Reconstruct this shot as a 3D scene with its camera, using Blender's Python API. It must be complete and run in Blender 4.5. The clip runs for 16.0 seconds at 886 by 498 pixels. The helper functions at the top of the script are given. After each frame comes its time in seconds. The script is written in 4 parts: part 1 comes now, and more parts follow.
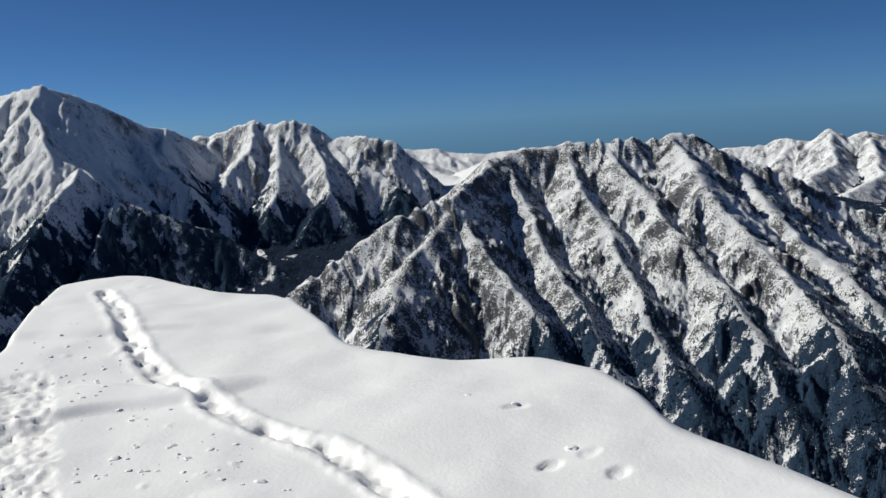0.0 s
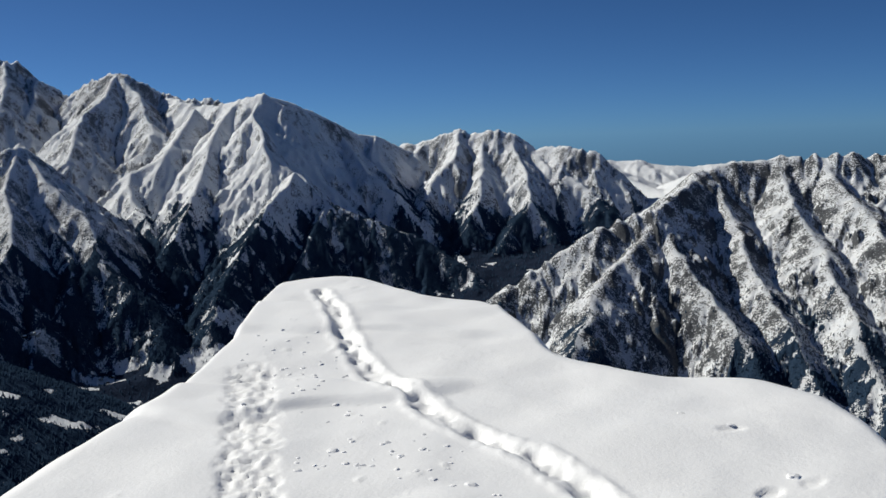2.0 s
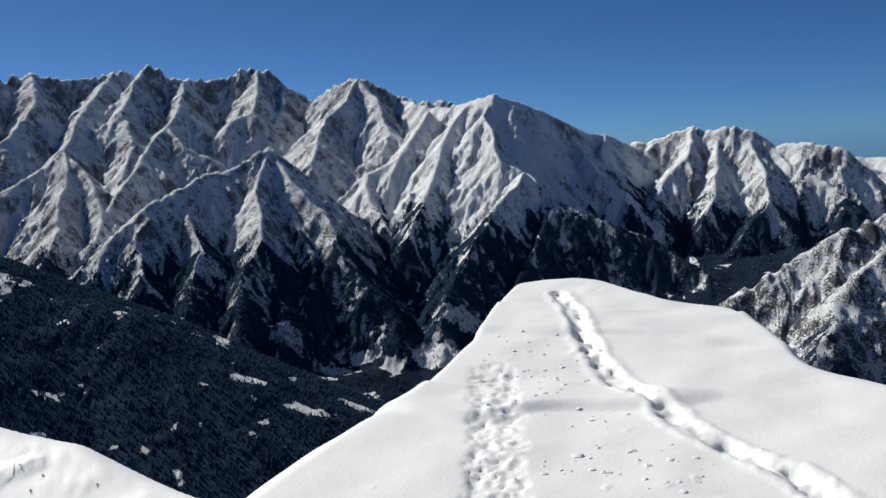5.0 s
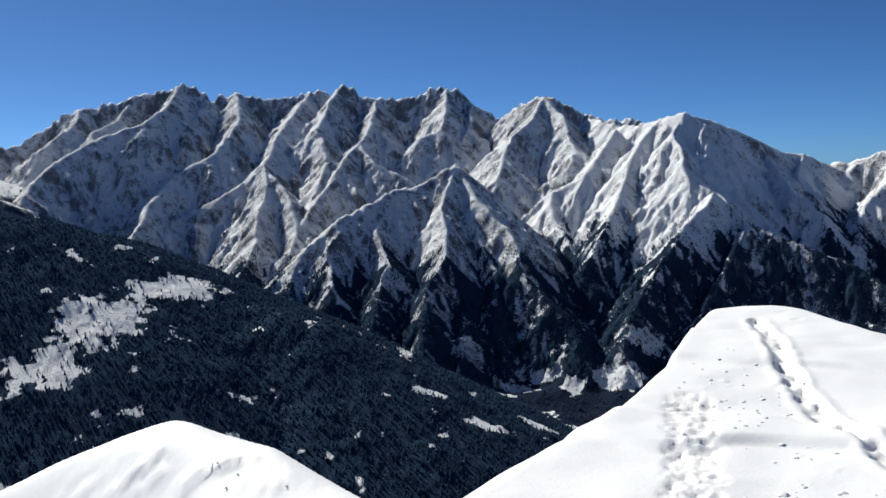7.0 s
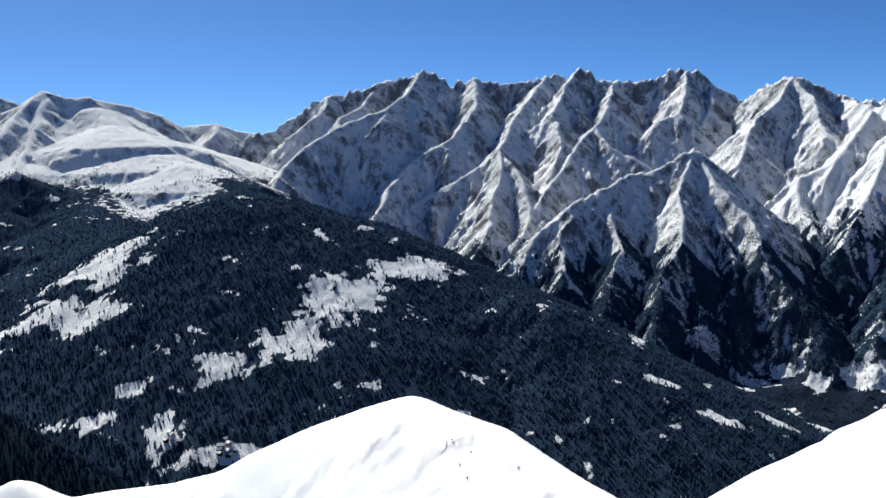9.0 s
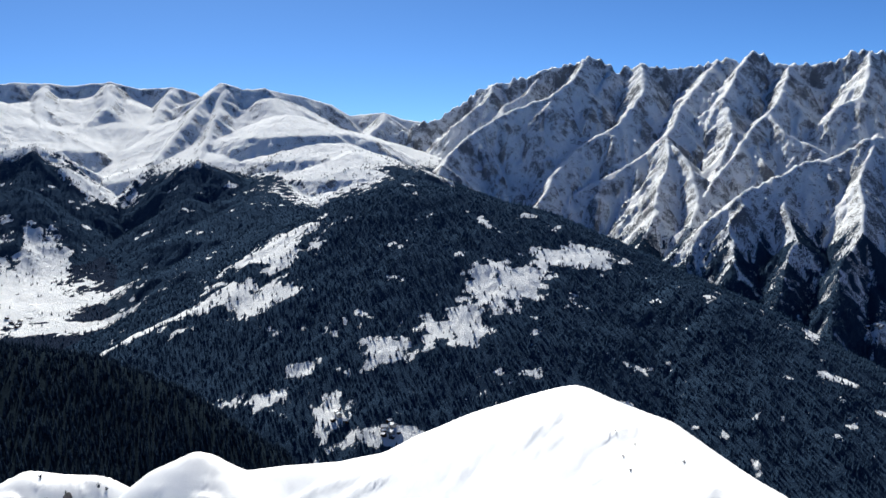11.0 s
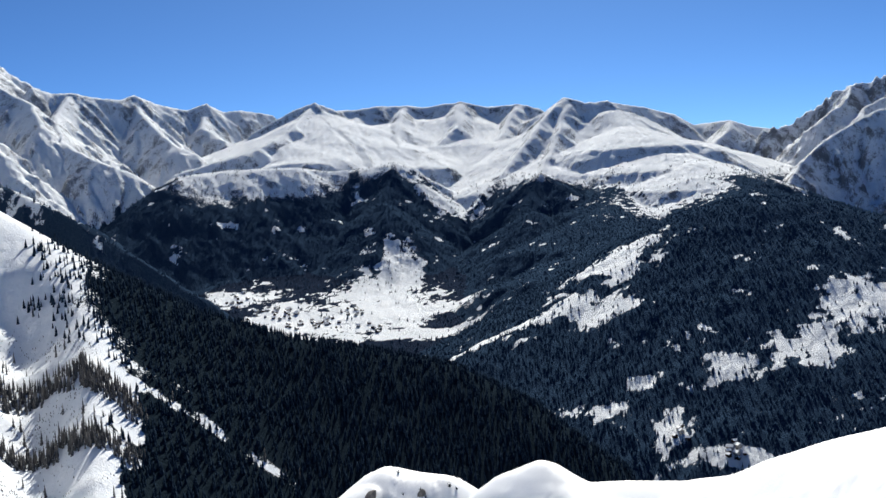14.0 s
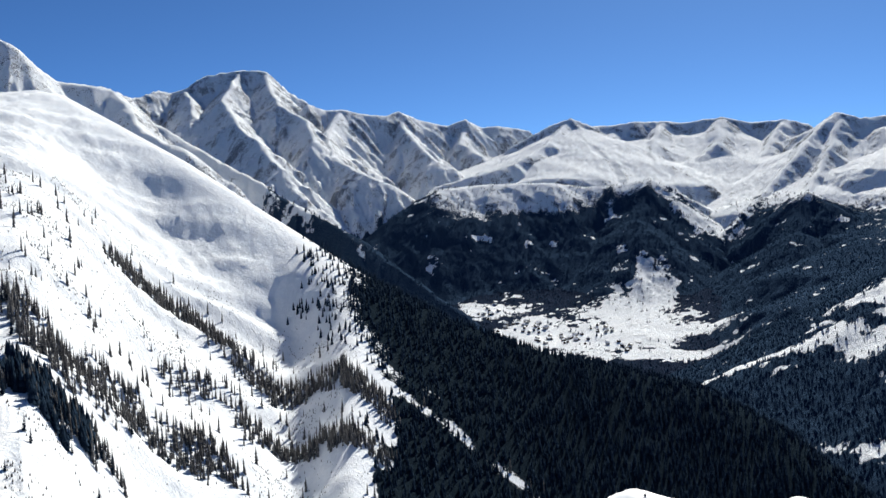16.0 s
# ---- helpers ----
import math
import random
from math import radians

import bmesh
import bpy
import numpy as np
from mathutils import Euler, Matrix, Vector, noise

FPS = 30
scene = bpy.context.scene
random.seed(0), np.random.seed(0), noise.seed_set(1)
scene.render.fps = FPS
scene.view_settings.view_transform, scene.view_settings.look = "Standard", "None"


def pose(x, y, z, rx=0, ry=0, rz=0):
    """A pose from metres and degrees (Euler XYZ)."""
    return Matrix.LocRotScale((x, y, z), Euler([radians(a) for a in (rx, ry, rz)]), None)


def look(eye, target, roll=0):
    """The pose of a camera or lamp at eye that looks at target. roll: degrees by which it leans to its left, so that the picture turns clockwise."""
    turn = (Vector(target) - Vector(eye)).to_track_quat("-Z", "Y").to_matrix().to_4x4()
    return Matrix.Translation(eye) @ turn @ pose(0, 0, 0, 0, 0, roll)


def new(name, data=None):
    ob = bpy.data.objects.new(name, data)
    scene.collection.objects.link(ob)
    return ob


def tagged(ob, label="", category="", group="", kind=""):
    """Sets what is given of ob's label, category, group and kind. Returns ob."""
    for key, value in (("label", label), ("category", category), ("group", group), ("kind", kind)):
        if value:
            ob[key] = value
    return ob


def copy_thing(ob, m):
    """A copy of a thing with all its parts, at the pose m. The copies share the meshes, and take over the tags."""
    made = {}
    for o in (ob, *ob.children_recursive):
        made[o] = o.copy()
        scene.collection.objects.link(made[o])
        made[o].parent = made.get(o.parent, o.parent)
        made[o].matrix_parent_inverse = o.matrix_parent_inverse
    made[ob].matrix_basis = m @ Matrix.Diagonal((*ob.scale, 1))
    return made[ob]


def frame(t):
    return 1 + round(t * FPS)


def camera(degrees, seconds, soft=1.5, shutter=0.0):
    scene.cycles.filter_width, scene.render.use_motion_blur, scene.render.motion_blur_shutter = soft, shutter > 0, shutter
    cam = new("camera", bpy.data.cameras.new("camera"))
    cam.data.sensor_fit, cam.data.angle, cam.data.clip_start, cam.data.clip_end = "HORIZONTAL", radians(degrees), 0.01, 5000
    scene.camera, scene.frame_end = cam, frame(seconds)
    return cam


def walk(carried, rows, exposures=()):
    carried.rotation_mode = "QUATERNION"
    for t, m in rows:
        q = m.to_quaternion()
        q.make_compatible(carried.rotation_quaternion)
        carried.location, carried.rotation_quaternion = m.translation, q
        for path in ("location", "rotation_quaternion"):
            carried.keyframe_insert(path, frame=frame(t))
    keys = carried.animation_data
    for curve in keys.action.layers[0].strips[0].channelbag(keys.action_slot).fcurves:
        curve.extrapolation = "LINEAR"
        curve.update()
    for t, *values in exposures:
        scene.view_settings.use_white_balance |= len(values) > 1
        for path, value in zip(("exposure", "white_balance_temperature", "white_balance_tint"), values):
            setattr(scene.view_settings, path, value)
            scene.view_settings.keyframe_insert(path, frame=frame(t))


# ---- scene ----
cam = camera(47.83, 16.0)

# a turn on the spot, the camera held at arm's length from the body's axis
ARM, EYE_HEIGHT = 0.45, 1.65


def turn(yaw, pitch, roll, lift=0.0):
    a = radians(yaw)
    return pose(-ARM * math.sin(a), ARM * math.cos(a), EYE_HEIGHT + lift, 90 + pitch, roll, yaw)


PATH = [
    (0.0, turn(2.40, -7.34, 2.85)),
    (0.5, turn(6.17, -7.10, 2.34)),
    (1.0, turn(8.63, -6.71, 2.17)),
    (1.5, turn(11.12, -6.32, 2.33)),
    (2.0, turn(13.97, -6.29, 2.03)),
    (2.5, turn(16.28, -5.86, 1.29)),
    (3.0, turn(18.32, -5.34, 0.97)),
    (3.5, turn(20.75, -5.36, 1.33, 0.01)),
    (6.0, turn(31.61, -5.23, 2.39, 0.05)),
    (6.5, turn(34.49, -4.41, 1.79, 0.06)),
    (7.0, turn(37.57, -4.30, 2.24, 0.06)),
    (7.5, turn(40.74, -4.88, 1.45, 0.06)),
    (8.0, turn(43.74, -5.06, 1.85, 0.07)),
    (8.5, turn(47.75, -4.84, 2.07, 0.07)),
    (11.0, turn(60.27, -5.05, 2.22, 0.07)),
    (11.5, turn(64.05, -5.06, 2.19, 0.07)),
    (12.0, turn(66.84, -4.81, 1.96, 0.07)),
    (12.5, turn(70.19, -4.59, 2.33, 0.10)),
    (13.0, turn(73.28, -4.22, 2.35, 0.12)),
    (13.5, turn(75.91, -3.66, 3.44, 0.15)),
    (14.0, turn(79.64, -3.41, 3.43, 0.17)),
    (14.5, turn(83.85, -2.88, 3.02, 0.17)),
    (15.0, turn(86.75, -2.77, 2.68, 0.17)),
    (15.5, turn(90.89, -2.26, 2.41, 0.18)),
    (16.0, turn(94.08, -1.82, 2.21, 0.18)),
]
EXPOSURES = [(0.0, -0.12, 6350, 7), (3.5, -0.12, 6300, 7), (7.0, 0.27, 6250, 7), (8.5, 0.54, 6200, 7), (11.0, 0.76, 6200, 7), (13.0, 0.7, 6200, 7), (14.5, 0.74, 6250, 7), (16.0, 0.66, 6250, 7)]
walk(cam, PATH, EXPOSURES)

# ---- sky, sun ----
SUN_AZ, SUN_EL = 75.0, 34.5
world = bpy.data.worlds.new("winter_sky")
scene.world = world
world.use_nodes = True
wn = world.node_tree.nodes
sky = wn.new("ShaderNodeTexSky")
sky.sky_type, sky.sun_disc = "NISHITA", False
sky.sun_elevation, sky.sun_rotation = radians(SUN_EL), radians(-SUN_AZ)
sky.altitude, sky.air_density, sky.dust_density, sky.ozone_density = 4500, 0.62, 6.0, 2.5
wn["Background"].inputs["Strength"].default_value = 0.062
deep = wn.new("ShaderNodeMix")
deep.data_type, deep.blend_type = "RGBA", "MULTIPLY"
deep.inputs["Factor"].default_value = 1.0
[s for s in deep.inputs if s.name == "B" and s.type == "RGBA"][0].default_value = (0.47, 0.76, 1.04, 1)
world.node_tree.links.new(sky.outputs["Color"], [s for s in deep.inputs if s.name == "A" and s.type == "RGBA"][0])
world.node_tree.links.new([s for s in deep.outputs if s.type == "RGBA"][0], wn["Background"].inputs["Color"])
sun = new("sun", bpy.data.lights.new("sun", "SUN"))
sun.data.energy, sun.data.angle, sun.data.color = 5.0, radians(0.53), (1.0, 0.94, 0.84)
sa, se = radians(SUN_AZ), radians(SUN_EL)
sun.matrix_world = look((-math.sin(sa) * math.cos(se) * 50, math.cos(sa) * math.cos(se) * 50, math.sin(se) * 50), (0, 0, 0))

# ---- materials ----


def material(name):
    m = bpy.data.materials.new(name)
    m.use_nodes = True
    return m, m.node_tree.nodes, m.node_tree.links, m.node_tree.nodes["Principled BSDF"]


def noise_node(nodes, links, coord, scale, detail=6.0, rough=0.6, stretch=None):
    n = nodes.new("ShaderNodeTexNoise")
    n.inputs["Scale"].default_value, n.inputs["Detail"].default_value, n.inputs["Roughness"].default_value = scale, detail, rough
    if stretch:
        mp = nodes.new("ShaderNodeMapping")
        mp.inputs["Scale"].default_value = stretch
        links.new(coord, mp.inputs["Vector"])
        coord = mp.outputs["Vector"]
    links.new(coord, n.inputs["Vector"])
    return n.outputs["Fac"]


def math_node(nodes, links, op, a, b):
    n = nodes.new("ShaderNodeMath")
    n.operation = op
    for i, v in enumerate((a, b)):
        if isinstance(v, (int, float)):
            n.inputs[i].default_value = v
        else:
            links.new(v, n.inputs[i])
    return n.outputs[0]


def ramp_node(nodes, links, fac, lo, hi, a=0.0, b=1.0):
    n = nodes.new("ShaderNodeMapRange")
    n.interpolation_type = "SMOOTHSTEP"
    for key, v in (("From Min", lo), ("From Max", hi), ("To Min", a), ("To Max", b)):
        n.inputs[key].default_value = v
    links.new(fac, n.inputs["Value"])
    return n.outputs["Result"]


def mix_node(nodes, links, fac, a, b):
    n = nodes.new("ShaderNodeMix")
    n.data_type = "RGBA"
    links.new(fac, n.inputs["Factor"])
    for key, v in (("A", a), ("B", b)):
        sock = [s for s in n.inputs if s.name == key and s.type == "RGBA"][0]
        if isinstance(v, tuple):
            sock.default_value = (*v, 1)
        else:
            links.new(v, sock)
    return [s for s in n.outputs if s.type == "RGBA"][0]


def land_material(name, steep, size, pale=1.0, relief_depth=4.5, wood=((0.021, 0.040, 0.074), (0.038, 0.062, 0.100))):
    """Snow over rock with forest: rock shows where the ground is steep, forest where the trees attribute says so."""
    m, nodes, links, bsdf = material(name)
    co = nodes.new("ShaderNodeTexCoord").outputs["Object"]
    geo = nodes.new("ShaderNodeNewGeometry")
    sep = nodes.new("ShaderNodeSeparateXYZ")
    links.new(geo.outputs["Normal"], sep.inputs[0])
    big = noise_node(nodes, links, co, 0.012 * size, 5, 0.6)
    mid = noise_node(nodes, links, co, 0.06 * size, 7, 0.68, (1, 1, 0.45))
    fine = noise_node(nodes, links, co, 0.33 * size, 5, 0.72, (1, 1, 0.3))
    # bare rock: fine patches, more of them where it is steep
    tilt = math_node(nodes, links, "SUBTRACT", 1.0, sep.outputs["Z"])
    rk = nodes.new("ShaderNodeAttribute")
    rk.attribute_name = "rocks"
    total = math_node(nodes, links, "MULTIPLY", fine, 2.4)
    for value, weight in ((mid, 1.2), (big, 0.5), (tilt, 1.9), (rk.outputs["Fac"], 0.5)):
        total = math_node(nodes, links, "ADD", total, math_node(nodes, links, "MULTIPLY", value, weight))
    rock = ramp_node(nodes, links, total, 2.88 - steep, 3.06 - steep)
    # pale lifts the rock's colour on distant mountains, standing in for haze
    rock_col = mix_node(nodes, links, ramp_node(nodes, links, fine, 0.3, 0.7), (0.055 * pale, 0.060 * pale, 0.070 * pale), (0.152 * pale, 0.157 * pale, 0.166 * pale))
    snow_col = mix_node(nodes, links, ramp_node(nodes, links, mid, 0.3, 0.7), (0.80, 0.83, 0.87), (0.90, 0.91, 0.92))
    ground = mix_node(nodes, links, rock, snow_col, rock_col)
    # forest
    at = nodes.new("ShaderNodeAttribute")
    at.attribute_name = "trees"
    tree_sum = math_node(nodes, links, "ADD", at.outputs["Fac"], math_node(nodes, links, "MULTIPLY", math_node(nodes, links, "SUBTRACT", fine, 0.5), 1.3))
    trees = ramp_node(nodes, links, tree_sum, 0.44, 0.56)
    # the default wood colours are bluish: distance haze put into the forest's colour
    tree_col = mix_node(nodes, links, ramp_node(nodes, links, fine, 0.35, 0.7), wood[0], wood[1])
    links.new(mix_node(nodes, links, trees, ground, tree_col), bsdf.inputs["Base Color"])
    bsdf.inputs["Roughness"].default_value = 0.9
    bsdf.inputs["Specular IOR Level"].default_value = 0.0
    bump = nodes.new("ShaderNodeBump")
    bump.inputs["Strength"].default_value, bump.inputs["Distance"].default_value = 1.0, relief_depth
    links.new(math_node(nodes, links, "ADD", mid, math_node(nodes, links, "MULTIPLY", fine, 0.6)), bump.inputs["Height"])
    links.new(bump.outputs["Normal"], bsdf.inputs["Normal"])
    return m


def snow_material(name, bump_size):
    m, nodes, links, bsdf = material(name)
    co = nodes.new("ShaderNodeTexCoord").outputs["Object"]
    soft = noise_node(nodes, links, co, 1.3 / bump_size, 4, 0.5)
    grain = noise_node(nodes, links, co, 40 / bump_size, 4, 0.7)
    links.new(mix_node(nodes, links, soft, (0.88, 0.89, 0.91), (0.95, 0.95, 0.95)), bsdf.inputs["Base Color"])
    bsdf.inputs["Roughness"].default_value = 0.6
    bsdf.inputs["Specular IOR Level"].default_value = 0.25
    bump = nodes.new("ShaderNodeBump")
    bump.inputs["Strength"].default_value, bump.inputs["Distance"].default_value = 0.4, 0.06 * bump_size
    links.new(math_node(nodes, links, "ADD", soft, math_node(nodes, links, "MULTIPLY", grain, 0.12)), bump.inputs["Height"])
    links.new(bump.outputs["Normal"], bsdf.inputs["Normal"])
    return m


SNOW = snow_material("wind_packed_snow", 1.0)


def plain_material(name, dark, light, scale, rough=0.8):
    """A matt surface with grain, each island of the mesh a little different."""
    m, nodes, links, bsdf = material(name)
    co = nodes.new("ShaderNodeTexCoord").outputs["Object"]
    geo = nodes.new("ShaderNodeNewGeometry")
    fac = math_node(nodes, links, "ADD", math_node(nodes, links, "MULTIPLY", noise_node(nodes, links, co, scale), 0.6), math_node(nodes, links, "MULTIPLY", geo.outputs["Random Per Island"], 0.5))
    links.new(mix_node(nodes, links, ramp_node(nodes, links, fac, 0.2, 0.9), dark, light), bsdf.inputs["Base Color"])
    bsdf.inputs["Roughness"].default_value = rough
    bsdf.inputs["Specular IOR Level"].default_value = 0.0
    return m


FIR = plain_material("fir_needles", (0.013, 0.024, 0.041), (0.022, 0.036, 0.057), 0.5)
# needles of the far forests, paler and bluer: aerial haze painted in
HAZED_FIR = plain_material("hazed_fir_needles", (0.021, 0.042, 0.077), (0.035, 0.062, 0.103), 0.5)
LARCH = plain_material("bare_larch_twigs", (0.075, 0.074, 0.076), (0.160, 0.155, 0.152), 0.8)
BARK = plain_material("larch_bark", (0.04, 0.032, 0.026), (0.10, 0.085, 0.07), 2.0)
STONE = plain_material("frost_split_stone", (0.05, 0.048, 0.045), (0.16, 0.15, 0.14), 3.0)
TIMBER = plain_material("sun_burnt_timber", (0.035, 0.022, 0.015), (0.10, 0.065, 0.04), 0.6)

# ---- noise and plan helpers ----


SHUFFLE = np.random.default_rng(5).permutation(256).astype(np.int32)
LEAN_X, LEAN_Y = (f(np.arange(256) * (2 * np.pi / 256)).astype(np.float32) for f in (np.cos, np.sin))


def wave(x, y, seed=0):
    """Gradient noise, about -1 to 1."""
    x, y = np.asarray(x, dtype=np.float32), np.asarray(y, dtype=np.float32)
    x, y = np.broadcast_arrays(x, y)
    ix, iy = np.floor(x), np.floor(y)
    fx, fy = x - ix, y - iy
    ix, iy = ix.astype(np.int32) + seed * 31, iy.astype(np.int32)
    u, v = fx * fx * (3 - 2 * fx), fy * fy * (3 - 2 * fy)
    total = 0
    for dx, wx in ((0, 1 - u), (1, u)):
        row = SHUFFLE[(ix + dx) & 255]
        for dy, wy in ((0, 1 - v), (1, v)):
            k = SHUFFLE[(row + iy + dy) & 255]
            total = total + wx * wy * (LEAN_X[k] * (fx - dx) + LEAN_Y[k] * (fy - dy))
    return total * 1.5


def rough_noise(x, y, octaves, seed=0, gain=0.5, ridged=False):
    total, amp, norm = 0, 1.0, 0.0
    for i in range(octaves):
        n = wave(x, y, seed + i * 17)
        total = total + amp * (1 - 2 * np.abs(n) if ridged else n)
        norm += amp
        amp *= gain
        x, y = x * 2.03 + 5.1, y * 2.03 - 3.7
    return total / norm


def step(x, lo, hi):
    t = np.clip((x - lo) / (hi - lo), 0, 1)
    return t * t * (3 - 2 * t)


def plan(az, r):
    """Plan place at a bearing (degrees, turning left from +y) and distance."""
    a = np.radians(az)
    return -np.sin(a) * r, np.cos(a) * r


MOUNTAINS, RIDGES = [], []


def mountain(name, roughness, tree_line, steep, label):
    MOUNTAINS.append((name, roughness, tree_line, steep, label))


def ridge(front, back, rounding, line):
    """A crest of the newest mountain: falls on the near and far side, its rounding, and its line as bearing, elevation angle and distance."""
    pts = []
    for az, el, r in line:
        x, y = plan(az, r)
        pts.append((x, y, EYE_HEIGHT + r * math.tan(radians(el))))
    RIDGES.append((len(MOUNTAINS) - 1, front, back, rounding, pts))


# ---- the mountains, from their crests and spurs ----

mountain("rocky_mountain", 0.9, -385, 0.9, "steep grey rock mountain with snow lying in its gullies")
ridge(0.72, 0.94, 8, [(10.8, -8.76, 1850), (8.8, -7.77, 1880), (5.4, -5.70, 1950), (3.4, -4.99, 2000), (1.8, -4.75, 2020), (0.1, -2.74, 2250), (-1.2, -2.38, 2300), (-2.9, -2.07, 2330), (-4.4, -1.98, 2350), (-6.0, -1.80, 2350), (-7.9, -1.79, 2350), (-8.8, -2.09, 2370), (-10.4, -1.68, 2380), (-11.9, -1.97, 2400), (-13.4, -2.99, 2400), (-16.6, -4.17, 2400), (-19.5, -5.89, 2400), (-22.2, -6.65, 2400), (-27.4, -7.19, 2400)])
ridge(0.80, 0.82, 6, [(1.8, -4.75, 2020), (0.6, -7.08, 1900), (-0.9, -9.09, 1800), (-2.5, -11.24, 1700), (-4.0, -14.00, 1590)])
ridge(0.80, 0.82, 6, [(1.8, -4.75, 2020), (3.5, -6.93, 1880), (5.6, -9.09, 1760), (7.0, -12.56, 1600)])
ridge(0.64, 0.70, 6, [(-4.0, -1.99, 2330), (-5.0, -4.09, 2167), (-6.7, -6.71, 1996), (-8.3, -10.26, 1797), (-9.8, -13.42, 1649), (-11.4, -16.51, 1524)])
ridge(0.64, 0.70, 8, [(-6.7, -1.80, 2350), (-8.5, -4.22, 2163), (-10.6, -7.13, 1975), (-13.0, -10.30, 1804), (-15.1, -13.36, 1662), (-16.9, -16.33, 1540)])
ridge(0.64, 0.70, 8, [(-10.4, -1.84, 2360), (-12.2, -4.35, 2161), (-14.5, -7.20, 1976), (-16.9, -9.97, 1825), (-18.9, -12.95, 1681), (-20.6, -16.12, 1546)])
ridge(0.64, 0.70, 12, [(-13.4, -2.99, 2390), (-15.7, -5.68, 2179), (-18.1, -8.14, 2020), (-20.3, -10.82, 1868), (-22.3, -13.69, 1723)])
ridge(0.64, 0.70, 5, [(-0.9, -2.62, 2280), (-2.1, -5.25, 2082), (-3.7, -8.22, 1898), (-5.3, -11.47, 1727), (-6.6, -14.35, 1598)])

mountain("far_right_summits", 0.9, -700, 0.85, "distant banded rock summits under deep snow")
ridge(0.65, 0.78, 10, [(-10.7, -3.36, 4500), (-12.8, -2.44, 4600), (-14.9, -2.28, 4600), (-16.4, -1.88, 4600), (-17.5, -2.23, 4600), (-18.6, -1.52, 4600), (-19.5, -2.00, 4600), (-20.4, -1.78, 4600), (-22.2, -2.26, 4600), (-26.1, -2.96, 4600)])
ridge(0.78, 0.78, 10, [(-18.6, -1.58, 4600), (-18.9, -3.33, 4200), (-17.5, -4.04, 3900)])
ridge(0.78, 0.78, 10, [(-20.6, -1.90, 4600), (-21.1, -3.98, 4100), (-19.5, -4.99, 3700)])
ridge(0.78, 0.78, 10, [(-24.8, -3.78, 3800), (-21.1, -6.35, 3300), (-18.9, -7.24, 3000)])

mountain("far_skyline", 0.7, -700, 0.35, "distant rounded ridge wholly covered in snow")
ridge(0.45, 0.60, 12, [(9.6, -0.97, 4750), (7.7, -0.97, 4750), (6.8, -1.18, 4750), (5.2, -1.45, 4750), (4.1, -1.67, 4750), (2.9, -1.60, 4750), (2.0, -1.90, 4750), (0.1, -2.06, 4750), (-1.6, -1.95, 4750), (-3.2, -1.93, 4750), (-4.8, -2.09, 4750), (-7.6, -2.60, 4750)])
ridge(0.35, 0.50, 40, [(6.8, -1.53, 4400), (5.2, -1.84, 4200), (3.6, -2.72, 4000), (2.0, -3.28, 3800), (0.8, -3.83, 3500)])
ridge(0.40, 0.50, 30, [(-1.2, -2.06, 4500), (0.1, -2.57, 4100), (1.1, -3.49, 3600)])

mountain("craggy_mountain", 1.3, -250, 0.42, "craggy mountain with dark rock ribs and snow fields")
ridge(0.95, 0.94, 5, [(16.2, -0.49, 3900), (15.2, -0.32, 3880), (14.3, 0.05, 3860), (13.1, 0.32, 3830), (12.0, 0.01, 3790), (10.7, 0.15, 3750), (10.0, 0.04, 3730), (9.2, -0.61, 3710), (7.9, -0.94, 3680), (7.0, -0.89, 3640), (5.4, -1.23, 3600)])
ridge(0.86, 1.05, 5, [(10.0, -0.02, 3760), (9.7, -1.08, 3624), (9.4, -2.04, 3510), (9.0, -3.80, 3317), (10.0, -4.75, 3234), (11.3, -6.99, 3035), (11.8, -8.60, 2902)])
ridge(0.86, 1.05, 5, [(9.5, -0.44, 3740), (7.9, -1.89, 3590), (5.4, -3.43, 3494), (3.0, -4.75, 3452)])
ridge(0.86, 1.05, 5, [(13.1, 0.29, 3800), (13.5, -1.18, 3610), (14.4, -2.29, 3491), (15.3, -3.57, 3357), (14.5, -5.36, 3181), (13.2, -6.99, 3046)])
ridge(0.86, 1.05, 5, [(11.7, 0.04, 3780), (11.9, -1.85, 3542), (12.2, -3.45, 3362), (12.7, -5.05, 3200)])
ridge(0.86, 1.05, 5, [(15.2, -0.35, 3840), (16.4, -1.78, 3670), (16.6, -3.07, 3519), (15.3, -4.70, 3357)])
ridge(0.86, 1.05, 5, [(7.9, -0.94, 3700), (7.0, -2.38, 3534), (5.1, -3.81, 3414)])

mountain("steep_snow_peak", 1.0, -215, 0.14, "high snow peak with a dark shaded flank and wooded foot")
ridge(0.95, 0.94, 6, [(29.2, 2.69, 3950), (28.3, 2.37, 3830), (26.7, 2.16, 3710), (25.6, 2.34, 3614), (24.6, 2.58, 3548), (23.8, 2.76, 3500)])
ridge(1.40, 0.94, 5, [(23.8, 2.76, 3500), (22.6, 2.36, 3525), (21.3, 1.77, 3565), (20.0, 1.08, 3614), (18.8, 0.42, 3665), (17.8, 0.27, 3711), (16.8, -0.26, 3748), (15.8, -0.69, 3800)])
ridge(0.78, 1.45, 4, [(23.8, 2.69, 3520), (24.6, 1.72, 3396), (24.2, -0.04, 3180), (23.9, -0.84, 3092), (22.2, -1.74, 3051), (21.4, -2.82, 2950), (20.6, -3.48, 2899), (17.9, -4.60, 2856), (15.3, -5.74, 2813), (12.6, -7.79, 2692)])
